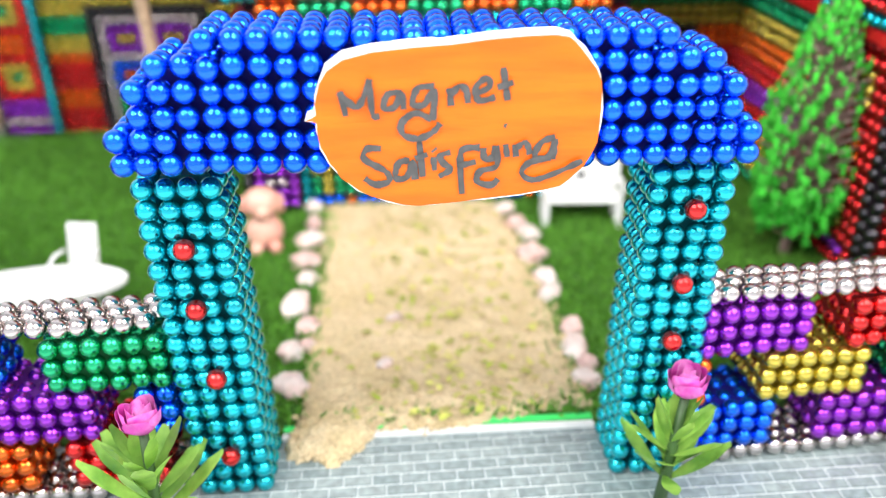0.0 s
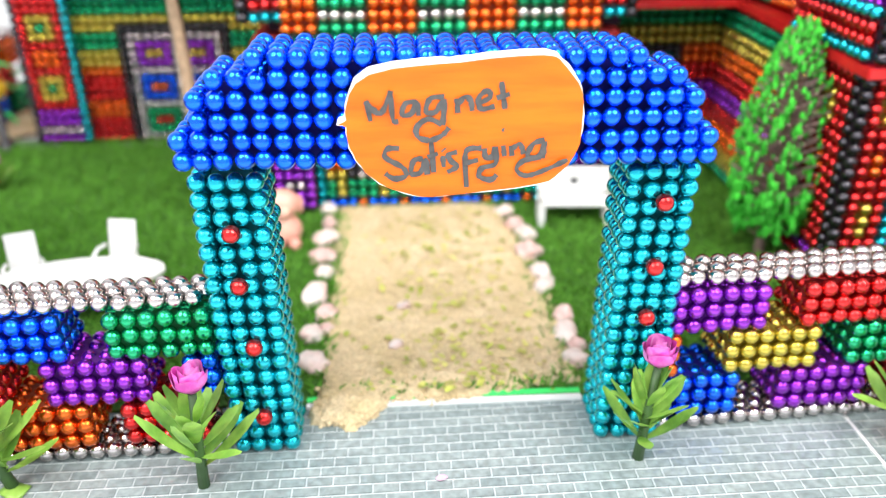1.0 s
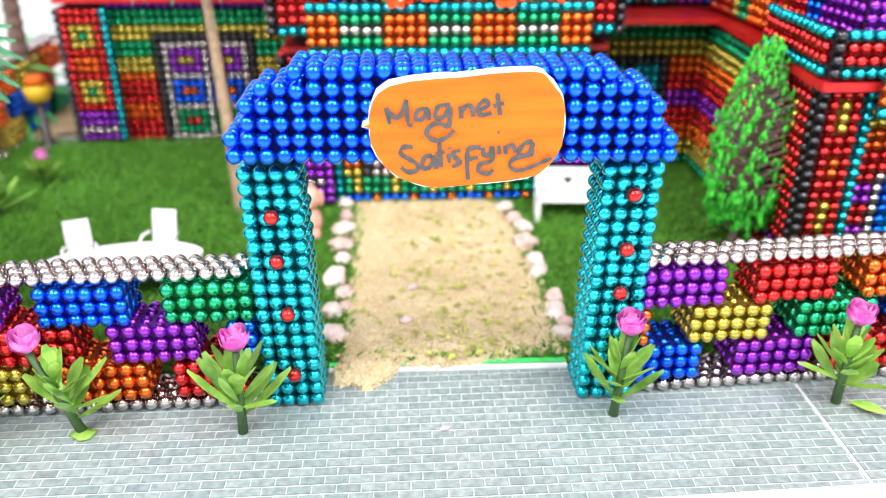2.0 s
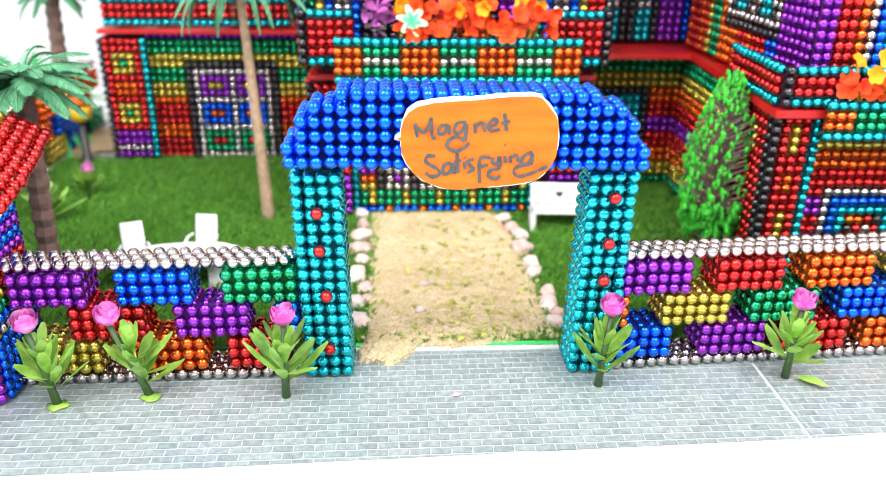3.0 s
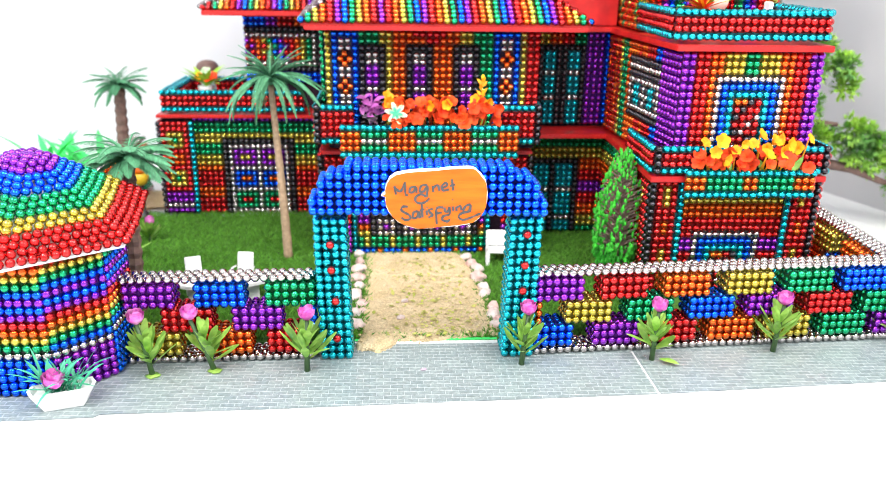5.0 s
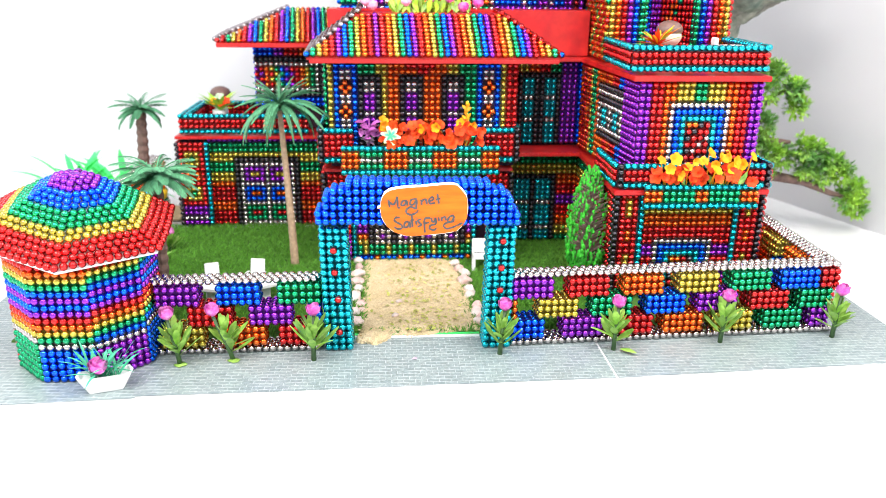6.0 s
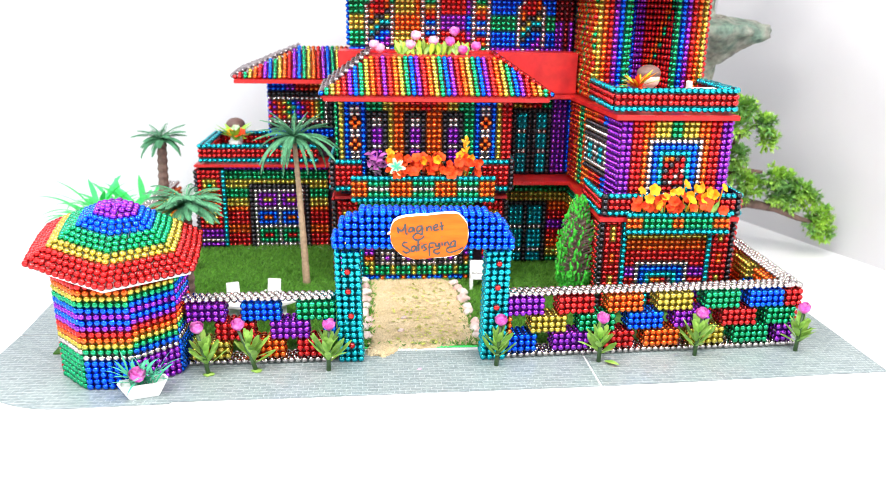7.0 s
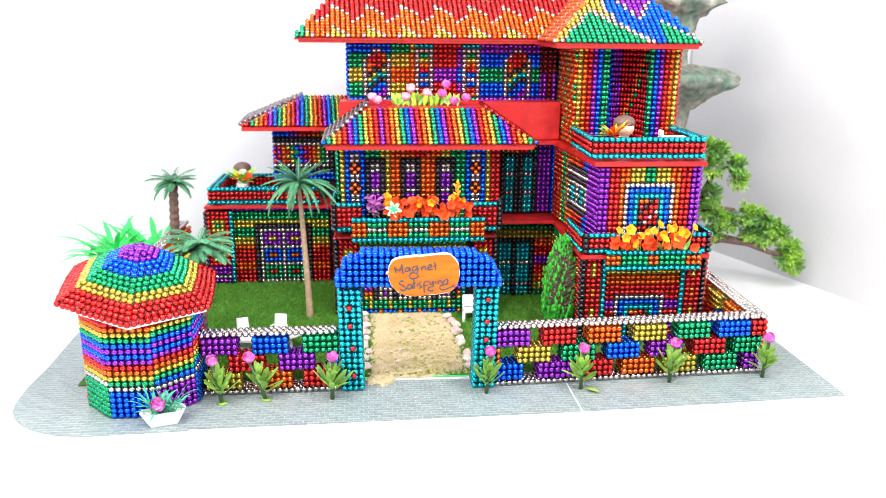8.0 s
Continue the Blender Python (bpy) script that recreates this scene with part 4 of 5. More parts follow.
def ribbon(bm, pts, width, y):
    pts = [Vector(p) for p in pts]
    fine = []
    for i in range(len(pts) - 1):
        p0, p1, p2, p3 = pts[max(i - 1, 0)], pts[i], pts[i + 1], pts[min(i + 2, len(pts) - 1)]
        for k in range(5):
            u = k / 5
            fine.append(0.5 * ((2 * p1) + (p2 - p0) * u + (2 * p0 - 5 * p1 + 4 * p2 - p3) * u * u + (3 * p1 - p0 - 3 * p2 + p3) * u ** 3))
    fine.append(pts[-1])
    rows = []
    for i, p in enumerate(fine):
        d = fine[min(i + 1, len(fine) - 1)] - fine[max(i - 1, 0)]
        d = d.normalized() if d.length > 1e-6 else Vector((1, 0))
        n = Vector((-d.y, d.x)) * width * 0.5 * (1 + 0.55 * noise.noise(Vector((p.x * 5, p.y * 5, 0))))
        rows.append([bm.verts.new(((p.x + s * n.x) * U, (y - 0.05 * i / len(fine)) * U, (p.y + s * n.y) * U)) for s in (-1, 1)])
    for a, b in zip(rows, rows[1:]):
        bm.faces.new((a[0], a[1], b[1], b[0]))


LETTERS = (
    ("m", ((130, 210), (145, 300)), ((125, 212), (190, 265), (238, 165)), ((238, 165), (243, 290), (268, 300))),
    ("a", ((352, 218), (300, 225), (285, 275), (325, 270), (350, 222), (357, 280))),
    ("g", ((470, 200), (410, 205), (390, 262), (432, 265), (470, 212), (462, 325)), ((458, 322), (400, 295), (348, 330), (352, 375), (405, 392), (460, 370), (490, 335))),
    ("n", ((525, 208), (530, 272)), ((530, 232), (560, 200), (585, 215), (592, 262))),
    ("e", ((622, 232), (672, 205), (660, 175), (622, 205), (632, 255), (692, 245))),
    ("t", ((720, 138), (738, 258)), ((700, 208), (757, 190))),
    ("s", ((267, 430), (215, 430), (203, 470), (280, 520), (292, 560), (240, 572), (200, 545))),
    ("a", ((372, 480), (330, 490), (318, 548), (360, 545), (382, 485), (392, 556))),
    ("t", ((410, 398), (420, 546)), ((393, 472), (440, 455))),
    ("i", ((462, 470), (466, 522)), ((463, 436), (468, 442))),
    ("s", ((527, 453), (488, 465), (500, 495), (527, 520), (482, 547))),
    ("f", ((637, 438), (580, 440), (563, 480), (570, 622)), ((556, 507), (622, 490))),
    ("y", ((650, 440), (657, 482), (690, 475), (697, 430)), ((700, 430), (702, 510), (640, 530), (628, 570), (680, 587), (708, 563))),
    ("i", ((735, 428), (742, 477)), ((726, 350), (736, 354))),
    ("n", ((770, 430), (776, 477)), ((776, 442), (810, 420), (828, 467))),
    ("g", ((922, 405), (870, 425), (848, 482), (900, 480), (922, 420), (917, 492)), ((908, 485), (830, 500), (798, 540), (840, 572), (920, 550), (1030, 500))),
)
for n, strokes in enumerate(LETTERS):
    bm = bmesh.new()
    for m, s in enumerate(strokes[1:]):
        ribbon(bm, [(-4.75 + (x - 45) / 1040 * 11.05, 24.15 - (y - 25) / 640 * 6.85) for x, y in s], 0.25, SIGN_Y - 0.07 - 0.06 * m)
    part("letter", bm, GREY_INK, sign, "grey painted letter")

# ---- sand path ----
bm = bmesh.new()
nx, ny = 110, 190
cols = []


def lerp_table(table, v):
    """The value at v of a short table of (place, value) pairs."""
    for (a, p), (b, q) in zip(table, table[1:]):
        if v <= b:
            return p + (q - p) * max(0.0, (v - a) / (b - a))
    return table[-1][1]


SAND_LEFT = ((0, -8.2), (12, -8.1), (20, -8.0), (35, -9.1))
SAND_RIGHT = ((4, 8.4), (8, 8.9), (12, 9.0), (17, 8.8), (25, 8.3), (33, 6.7), (36, 6.4))
SAND_FRONT = ((-9, 3.4), (-7.8, 2.4), (-6, 2.1), (-4.8, 2.8), (-3.6, 4.5), (0.3, 4.4), (4.4, 5.1), (8, 5.9))
for j in range(ny + 1):
    y = 0.6 + 35.4 * j / ny
    row = []
    for i in range(nx + 1):
        x = -10.4 + 20.6 * i / nx
        rag = noise.noise(Vector((x * 0.6, y * 0.6, 3))) * 0.9 + noise.noise(Vector((x * 1.7, y * 1.7, 9))) * 0.7 + noise.noise(Vector((x * 4.1, y * 4.1, 4))) * 0.35
        # the front edge has crumbled most
        worn = max(0.25, min(1.0, (11 - y) / 6))
        edge = min(x - lerp_table(SAND_LEFT, y), lerp_table(SAND_RIGHT, y) - x, y - lerp_table(SAND_FRONT, x), 35.2 - y) + rag * (0.45 + 0.35 * worn)
        pit = noise.noise(Vector((x * 1.3, y * 1.6, 21))) * 0.7 + noise.noise(Vector((x * 3.0, y * 3.3, 17))) * 0.5
        if y < 8.5 and pit > 0.36 + 0.09 * max(0, y - 4) and x > -3.5:
            edge = -1
        h = 0.2 + 0.62 * max(0, min(1, edge / 1.1 + 0.3)) ** 0.6 if edge > -0.33 else -0.2
        if edge > -0.33:
            h += 0.16 * noise.noise(Vector((x * 1.1, y * 1.1, 1))) + 0.15 * noise.noise(Vector((x * 2.2, y * 2.2, 6))) + (0.07 + 0.09 * worn) * noise.noise(Vector((x * 3.2, y * 3.2, 2))) + (0.05 + 0.06 * worn) * noise.noise(Vector((x * 7, y * 7, 8)))
        row.append(bm.verts.new((x * U, y * U, h * U)))
    cols.append(row)
for j in range(ny):
    for i in range(nx):
        bm.faces.new((cols[j][i], cols[j][i + 1], cols[j + 1][i + 1], cols[j + 1][i]))
tagged(part("sand_path", bm, SAND, None, smooth=True), "pale beige sand path leading to the house door", "path", kind="structure")
rs = random.Random(11)
crumbs = bmesh.new()
for n in range(900):
    x = rs.uniform(-8.4, 8.8)
    y = lerp_table(SAND_FRONT, x) + abs(rs.gauss(0, 1.6)) - 0.5
    lump(crumbs, (x, y, 0.32 + 0.42 * min(1, max(0, (y - lerp_table(SAND_FRONT, x)) / 1.6))), rs.uniform(0.05, 0.24), 1, (1, 1, 0.8), 0.5, n)
for n in range(500):
    y = rs.uniform(5, 34)
    x = rs.uniform(lerp_table(SAND_LEFT, y) + 0.6, lerp_table(SAND_RIGHT, y) - 0.6)
    lump(crumbs, (x, y, 0.8), rs.uniform(0.05, 0.15), 1, (1.2, 1, 0.6), 0.5, n)
tagged(part("sand_crumbs", crumbs, SAND, None, smooth=True), "loose crumbs of sand at the end of the path", "sand", kind="stuff")
flecks = bmesh.new()
for n in range(340):
    x, y = rs.gauss(1.5, 3.6), 4.5 + 28 * rs.random() ** 1.3
    if abs(x) < 7.4:
        blade(flecks, (x, y, 0.94), (rs.uniform(-1, 1), rs.uniform(-1, 1), 0.12), (0, 0, 1), rs.uniform(0.2, 0.85), rs.uniform(0.15, 0.6), 0.2, 3)
tagged(part("moss_flecks", flecks, MOSS, None), "scattered yellow-green flecks on the sand", "moss", kind="stuff")
bm = bmesh.new()
box(bm, -9.0, 9.0, 3.75, 4.15, -0.08, 0.22)
tagged(part("trim", bm, WHITE_CARD, None), "white edge strip of the turf board", "trim", kind="structure")
bm = bmesh.new()
box(bm, -9.0, 9.0, 4.2, 4.7, 0.0, 0.31)
tagged(part("turf_edge", bm, LEAF_SOFT, None), "bright green cut edge of the turf", "trim", kind="structure")

# ---- pebbles ----
PEBBLES = ((-9.7, 34.0, 1.0), (-9.4, 30.6, 1.0), (-9.5, 27.4, 1.15), (-9.5, 23.8, 1.1), (-9.1, 21.2, 0.9), (-9.6, 17.2, 1.15), (-8.5, 14.6, 0.85), (-9.3, 11.6, 1.0), (-8.4, 12.4, 0.7), (-9.0, 7.9, 1.05),
           (7.3, 32.6, 0.9), (8.0, 29.4, 1.0), (8.7, 27.2, 1.15), (8.4, 23.4, 1.2), (8.9, 19.8, 1.05), (8.8, 17.6, 0.95), (9.5, 13.0, 1.0), (9.2, 10.6, 1.0), (9.7, 9.0, 0.85), (9.3, 7.4, 0.9))
for n, (x, y, r) in enumerate(PEBBLES):
    bm = bmesh.new()
    lump(bm, (0, 0, 0), r, 3, (rs.uniform(0.9, 1.25), rs.uniform(0.7, 0.95), rs.uniform(0.65, 0.85)), 0.32, n)
    ob = part("pebble", bm, STONE_PINK if n % 5 in (1, 3) else STONE, None, smooth=True)
    ob.matrix_world = pose(x * U, y * U, (0.2 + 0.55 * r) * U, 0, rs.uniform(-15, 15), rs.uniform(0, 360))
    tagged(ob, "salmon pink pebble beside the sand path" if n % 5 in (1, 3) else "small pinkish white pebble beside the sand path", "pebble", "pebbles along the path")
for x, y in ((-2.6, 15.0), (-3.2, 9.6)):
    bm = bmesh.new()
    lump(bm, (0, 0, 0), 0.5, 2, (1.2, 0.8, 0.6), 0.5, int(x * 7))
    ob = part("pebble", bm, STONE, None, smooth=True)
    ob.matrix_world = pose(x * U, y * U, 0.95 * U, 0, 0, 30)
    tagged(ob, "small pink pebble lying on the sand", "pebble", "pebbles on the sand")
bm = bmesh.new()
blade(bm, (0, 0, 0), (1, 0.2, 0.15), (0, 0, 1), 0.7, 0.5, 0.1, 4)
ob = part("petal", bm, PALE_PINK, None)
ob.matrix_world = pose(-0.9 * U, -3.2 * U, 0.1 * U)
tagged(ob, "fallen pale pink petal on the paving", "petal")

# ---- roses ----


def rose_bud(parent, p, r, mat, turn=0.0):
    bm = bmesh.new()
    p = Vector(p)
    # overlapping cupped petals, the outer ones lower and flared at the rim
    for ring, (n, rr, hh, lean) in enumerate(((2, 0.30, 1.70, 0.02), (3, 0.58, 1.72, 0.06), (3, 0.84, 1.62, 0.12), (4, 0.96, 1.32, 0.20))):
        for k in range(n):
            a = turn + 6.2832 * (k + 0.5 * (ring % 2)) / n + ring * 0.7
            wide = 6.2832 / n * 1.3
            skew = 0.12 * math.sin(turn * 3 + k * 2.1 + ring)
            rows = []
            for i in range(7):
                u = i / 6
                row = []
                for j in range(7):
                    v = j / 3 - 1
                    b = a + wide * 0.5 * v * (0.75 + 0.25 * math.sin(math.pi * min(1, u + 0.2)))
                    bulge = rr * (0.30 + 0.78 * math.sin(min(1.0, u * 1.35) * 1.5708)) * (1 - 0.20 * (max(0, u - 0.45) / 0.55)) + lean * max(0, u - 0.7) / 0.3 * (1 - 0.4 * v * v) + 0.045 * v
                    row.append(bm.verts.new((p + Vector((math.cos(b) * bulge * r, math.sin(b) * bulge * r, (hh * (1 + skew * v) * u - 0.30 * v * v * u * u) * r))) * U))
                rows.append(row)
            for c0, c1 in zip(rows, rows[1:]):
                for j in range(6):
                    bm.faces.new((c0[j], c0[j + 1], c1[j + 1], c1[j]))
    lump(bm, p + Vector((0, 0, 0.7 * r)), 0.45 * r, 2, (1, 1, 1.3))
    return part("blossom", bm, mat, parent, "pink rose bud" if mat is PINK else "pale pink rose bud", smooth=True)


def rose_plant(seed, h=6.6, lean=(0.3, 0.0), name="rose_plant", label="artificial rose plant with a pink bud before the fence", stem_base=0.0, foot=False, spread=1.0):
    r = random.Random(seed)
    plant = thing(name, label, "plant", group="rose plants along the fence")
    bm = bmesh.new()
    tube(bm, [(0, 0, stem_base), (lean[0] * 0.3, lean[1] * 0.3, h * 0.35), (lean[0], lean[1], h)], [0.36, 0.30, 0.24], 8)
    part("stem", bm, STEM, plant, "dark green moulded stem", smooth=True)
    if foot:
        bm = bmesh.new()
        lump(bm, (0.1, -0.2, stem_base + 0.1), 0.68, 2, (1.3, 0.9, 0.22), 0.5, seed)
        part("foot", bm, LEAF, plant, "flat green moulded foot", smooth=True)
    for k in range(20):
        a, v = k * 2.4 + r.uniform(-0.3, 0.3), k / 19
        z = h * (0.20 + 0.48 * v)
        rise = math.tan(radians(r.uniform(12, 42) + 32 * v))
        length = r.uniform(3.4, 4.6) * (1 - 0.36 * v) * spread
        bm = bmesh.new()
        u = z / h
        blade(bm, (lean[0] * u * u, lean[1] * u * u, z), (math.cos(a), math.sin(a), rise), (-math.cos(a) * 0.6, -math.sin(a) * 0.6, 0.9), length, r.uniform(0.85, 1.3) * (1 - 0.2 * v), r.uniform(-0.22, 0.0), 9, 0.22, tip=0.34, wide=0.70)
        part("leaf", bm, LEAF, plant, smooth=True)
    rose_bud(plant, (lean[0], lean[1], h + 0.1), 0.98, PINK, r.uniform(0, 6))
    return plant


PLANTS = ((-14.2, -2.8, 0.2, 6.4), (11.2, -2.0, 0.55, 6.4), (27.3, -1.3, 0.3, 6.3), (43.2, 0.4, 0.6, 6.2), (60.3, 1.5, 0.5, 6.4), (-31.8, -3.4, -1.2, 6.4), (-25.0, -2.4, -2.3, 6.4))
for n, (x, y, lx, h) in enumerate(PLANTS):
    p = rose_plant(20 + n, h, (lx, 0.2), foot=x < -20, spread=1.1 if n in (0, 3) else 0.95)
    p.matrix_world = pose(x * U, y * U, 0.01 * U)
for x, y, rz in ((28.1, -1.7, -25),):
    bm = bmesh.new()
    blade(bm, (0, 0, 0.3), (1, -0.3, 0.15), (0, 0, 1), 2.5, 1.15, 0.1, 6, 0.2)
    ob = part("leaf_cutting", bm, LEAF, None, smooth=True)
    ob.matrix_world = pose(x * U, y * U, 0, 0, 0, rz)
    tagged(ob, "single green plastic leaf lying on the paving", "leaf")

# ---- planter ----
planter = thing("flower_box", "white boat-shaped flower box with grass and a pink bud", "planter", -39.3, -9.7, 0, 18)
bm = bmesh.new()
upper = [(-3.0, -1.3), (3.0, -1.3), (3.4, 0), (3.0, 1.3), (-3.0, 1.3), (-3.4, 0)]
lo = [bm.verts.new(Vector((x * 0.95, y, 0.05)) * U) for x, y in ((-2, -0.8), (2, -0.8), (2.3, 0), (2, 0.8), (-2, 0.8), (-2.3, 0))]
hi = [bm.verts.new(Vector((x, y, 2.3)) * U) for x, y in upper]
hj = [bm.verts.new(Vector((x * 0.9, y * 0.86, 2.3)) * U) for x, y in upper]
lj = [bm.verts.new(Vector((x * 0.85, y * 0.75, 1.7)) * U) for x, y in upper]
bm.faces.new(lo[::-1])
for a, b in ((lo, hi), (hi, hj), (hj, lj)):
    for i in range(6):
        bm.faces.new((a[i], a[(i + 1) % 6], b[(i + 1) % 6], b[i]))
bm.faces.new(lj)
bmesh.ops.recalc_face_normals(bm, faces=bm.faces)
part("trough", bm, WHITE_CARD, planter, "white card trough")
rg = random.Random(8)
for k in range(40):
    a = rg.uniform(0, 6.28)
    bm = bmesh.new()
    rise = rg.uniform(35, 85)
    strap(bm, (rg.uniform(-1.6, 1.6), rg.uniform(-0.5, 0.5), 1.7), a, rise, rise - rg.uniform(15, 75), rg.uniform(3.2, 5.6), rg.uniform(0.3, 0.5), 8, 0.3)
    part("grass_leaf", bm, LEAF_MINT, planter, smooth=True)
rose_bud(planter, (-0.6, -0.6, 2.6), 1.15, PINK)

# ---- palms ----


def palm(label, x, y, lean, h, r0, r1, fronds, length, droop, bark, leaf, scaly=False, seed=1, flat=(0.2, 0.9), feather=0.2, forward=0.9, leaflet=0.46, bend=0.8, shorten=0.0):
    r = random.Random(seed)
    t = thing("palm_tree", label, "palm tree", x, y, 0.2)
    bm = bmesh.new()
    n = 26
    pts = [(lean[0] * (i / n) ** 1.3, lean[1] * (i / n), h * i / n) for i in range(n + 1)]
    rad = [(r0 + (r1 - r0) * i / n) * ((1.12 if i % 2 else 0.9) if scaly else (1.05 if i % 3 == 0 else 0.97)) for i in range(n + 1)]
    tube(bm, pts, rad, 9)
    part("trunk", bm, bark, t, "scaly brown trunk" if scaly else "slender tan trunk", smooth=not scaly)
    top = Vector((lean[0], lean[1], h))
    for k in range(fronds):
        a = 6.2832 * k / fronds * 1.0 + r.uniform(-0.25, 0.25)
        share = ((k * 7) % fronds) / (fronds - 1)
        e0 = flat[0] + (flat[1] - flat[0]) * share
        e1 = e0 - droop[0] - (droop[1] - droop[0]) * share + r.uniform(-8, 8)
        flatway = Vector((math.cos(a), math.sin(a), 0))
        side = flatway.cross(Vector((0, 0, 1))).normalized()
        L = length * r.uniform(0.8, 1.12) * (1 - shorten * share)
        bm = bmesh.new()
        spine = []
        p = top.copy()
        for i in range(13):
            e = radians(max(-96, e0 + (e1 - e0) * (i / 12) ** bend))
            spine.append(p.copy())
            p += (flatway * math.cos(e) + Vector((0, 0, math.sin(e)))) * (L / 12)
        tube(bm, spine, [0.14 * (1 - 0.7 * i / 12) + 0.02 for i in range(13)], 4)
        for i in range(2, 46):
            u = i / 46
            j = min(11, int(u * 12))
            p = spine[j].lerp(spine[j + 1], u * 12 - j)
            d = (spine[j + 1] - spine[j]).normalized()
            w = L * feather * math.sin(math.pi * min(1, u * 0.9 + 0.12)) ** 0.7 + 0.15
            for s in (-1, 1):
                blade(bm, p, side * s + d * forward - Vector((0, 0, 0.2 + 0.2 * r.random())), Vector((0, 0, 1)), w * r.uniform(0.85, 1.1), leaflet, 0.15, 2, 0.1, wide=0.3)
        part("frond", bm, leaf, t)
    return t


palm("tall slender palm with drooping green fronds on the lawn", -20.9, 33.6, (-1.2, 0.2), 27.4, 0.75, 0.42, 50, 11.6, (166, 60), PALM_BARK, LEAF_DARK, seed=2, flat=(68, 97), feather=0.085, forward=1.0, leaflet=0.22, bend=0.42, shorten=0.36)
palm("short thick palm with a scaly brown trunk beside the booth", -38.1, 13.4, (0.8, 0.0), 21.0, 1.0, 0.85, 40, 7.0, (72, 88), BROWN_BARK, LEAF_DARK, True, 3, flat=(10, 70), feather=0.17, leaflet=0.2)
palm("palm with a scaly trunk behind the side fence", -54.9, 63.6, (0.8, 0), 22.4, 1.2, 1.0, 26, 6.4, (100, 60), BROWN_BARK, LEAF_DARK, True, 4, flat=(15, 70), feather=0.18, leaflet=0.25)

# ---- fern behind the booth ----
fern = thing("fern", "bright green soft-leaved artificial plant behind the booth", "plant", -65.0, 66.0, 0)
rf = random.Random(9)
for k in range(132):
    a = k * 2.399 + rf.uniform(-0.3, 0.3)
    bm = bmesh.new()
    cx = (-5.0, 0.0, 5.0)[k % 3]
    rise = rf.uniform(58, 88)
    strap(bm, (cx + rf.uniform(-1, 1), rf.uniform(-1, 1), 0.1), a, rise, rise - rf.uniform(60, 150), rf.uniform(11, 19), rf.uniform(0.9, 1.5), 14)
    part("leaf", bm, LEAF_SOFT, fern, smooth=True)

# ---- conical tree ----
tree = thing("cypress_tree", "bright green conical toy cypress with brown twigs showing", "tree", 28.7, 22.9, 0.2)
bm = bmesh.new()
tube(bm, [(0, 0, 0), (0.05, 0, 8), (0.1, 0.1, 20.6)], [0.45, 0.4, 0.12], 8)
rt = random.Random(12)


def lean_over(bm):
    for v in bm.verts:
        v.co.x, v.co.y = v.co.x - 0.015 * v.co.z, v.co.y - 0.07 * v.co.z


twigs = []
for k in range(260):
    z = 1.6 + 18.2 * (k / 260)
    a = k * 2.399
    rad = 3.7 * (math.sin(math.pi * min(1, (z / 20.6) ** 0.62)) ** 0.75) + 0.25
    e = Vector((math.cos(a) * rad * rt.uniform(0.75, 1.0), math.sin(a) * rad * rt.uniform(0.75, 1.0), z + rad * 0.55))
    tube(bm, [(0, 0, z), e], [0.16, 0.10], 4)
    twigs.append(e)
lean_over(bm)
part("trunk", bm, TWIG, tree, "brown trunk and bristly twigs")
bm = bmesh.new()
for k, e in enumerate(twigs):
    thick = 1.0 if e.z < 8 else 0.75 if e.z < 13 else 0.6
    bare = e.z > 7 and (k % 3 == 0 or e.x > 0 and e.y < 0.8) and e.z < 18.5
    for m in range(1 + k % 2 if bare else 16 if e.z < 7 else 7 if e.z < 14 else 4):
        q = Vector((e.x * rt.uniform(0.72, 1.14), e.y * rt.uniform(0.72, 1.14), e.z + rt.uniform(-0.8, 0.6)))
        lump(bm, q, rt.uniform(0.14, 0.34) * thick ** 0.3, 1, (rt.uniform(0.6, 1), rt.uniform(0.6, 1), rt.uniform(1.2, 2.2)), 0.6, k + m)
lean_over(bm)
part("crown", bm, LEAF_CYPRESS, tree, "clumped bright green flock leaves")

# ---- bonsai behind the tower ----
bonsai = thing("bonsai_tree", "artificial bonsai pine with spreading branches beside a rock", "tree", 64, 52, 0)
branches = (((0, 0, 0), (1, 0, 12), (3, -1, 22), (5, -1, 27), (8, -2, 29)), ((1, 0, 10), (8, -2, 12), (14, -3, 11), (19, -4, 9), (23, -4, 8)), ((2, 0, 18), (6, -2, 19), (10, -3, 19)))
bm = bmesh.new()
for b in branches:
    tube(bm, b, [1.3 * (1 - 0.75 * i / (len(b) - 1)) for i in range(len(b))], 8)
part("trunk", bm, BROWN_BARK, bonsai, "dark curved trunk and branches", smooth=True)
rb = random.Random(21)
CLUMPS = ((5.2, -3, 32.0, 3.3), (8.8, -4, 29.2, 2.9), (10.2, -3, 25.9, 2.9), (3.4, -4, 28.9, 3.3), (2.9, -3, 33.0, 2.9), (4.0, -4, 22.4, 2.9), (2.7, -3, 18.9, 3.3), (5.9, -4, 17.2, 2.9), (9.0, -3, 15.8, 2.9), (12.4, -4, 18.0, 3.3), (15.5, -3, 17.1, 2.9), (18.6, -4, 15.3, 2.9), (21.4, -3, 12.6, 3.3), (24.2, -4, 9.6, 2.9), (25.7, -3, 5.7, 2.9), (22.7, -4, 7.6, 3.3), (13.8, -3, 14.0, 2.9), (4.6, -4, 13.6, 2.9), (17.1, -3, 12.4, 3.3))
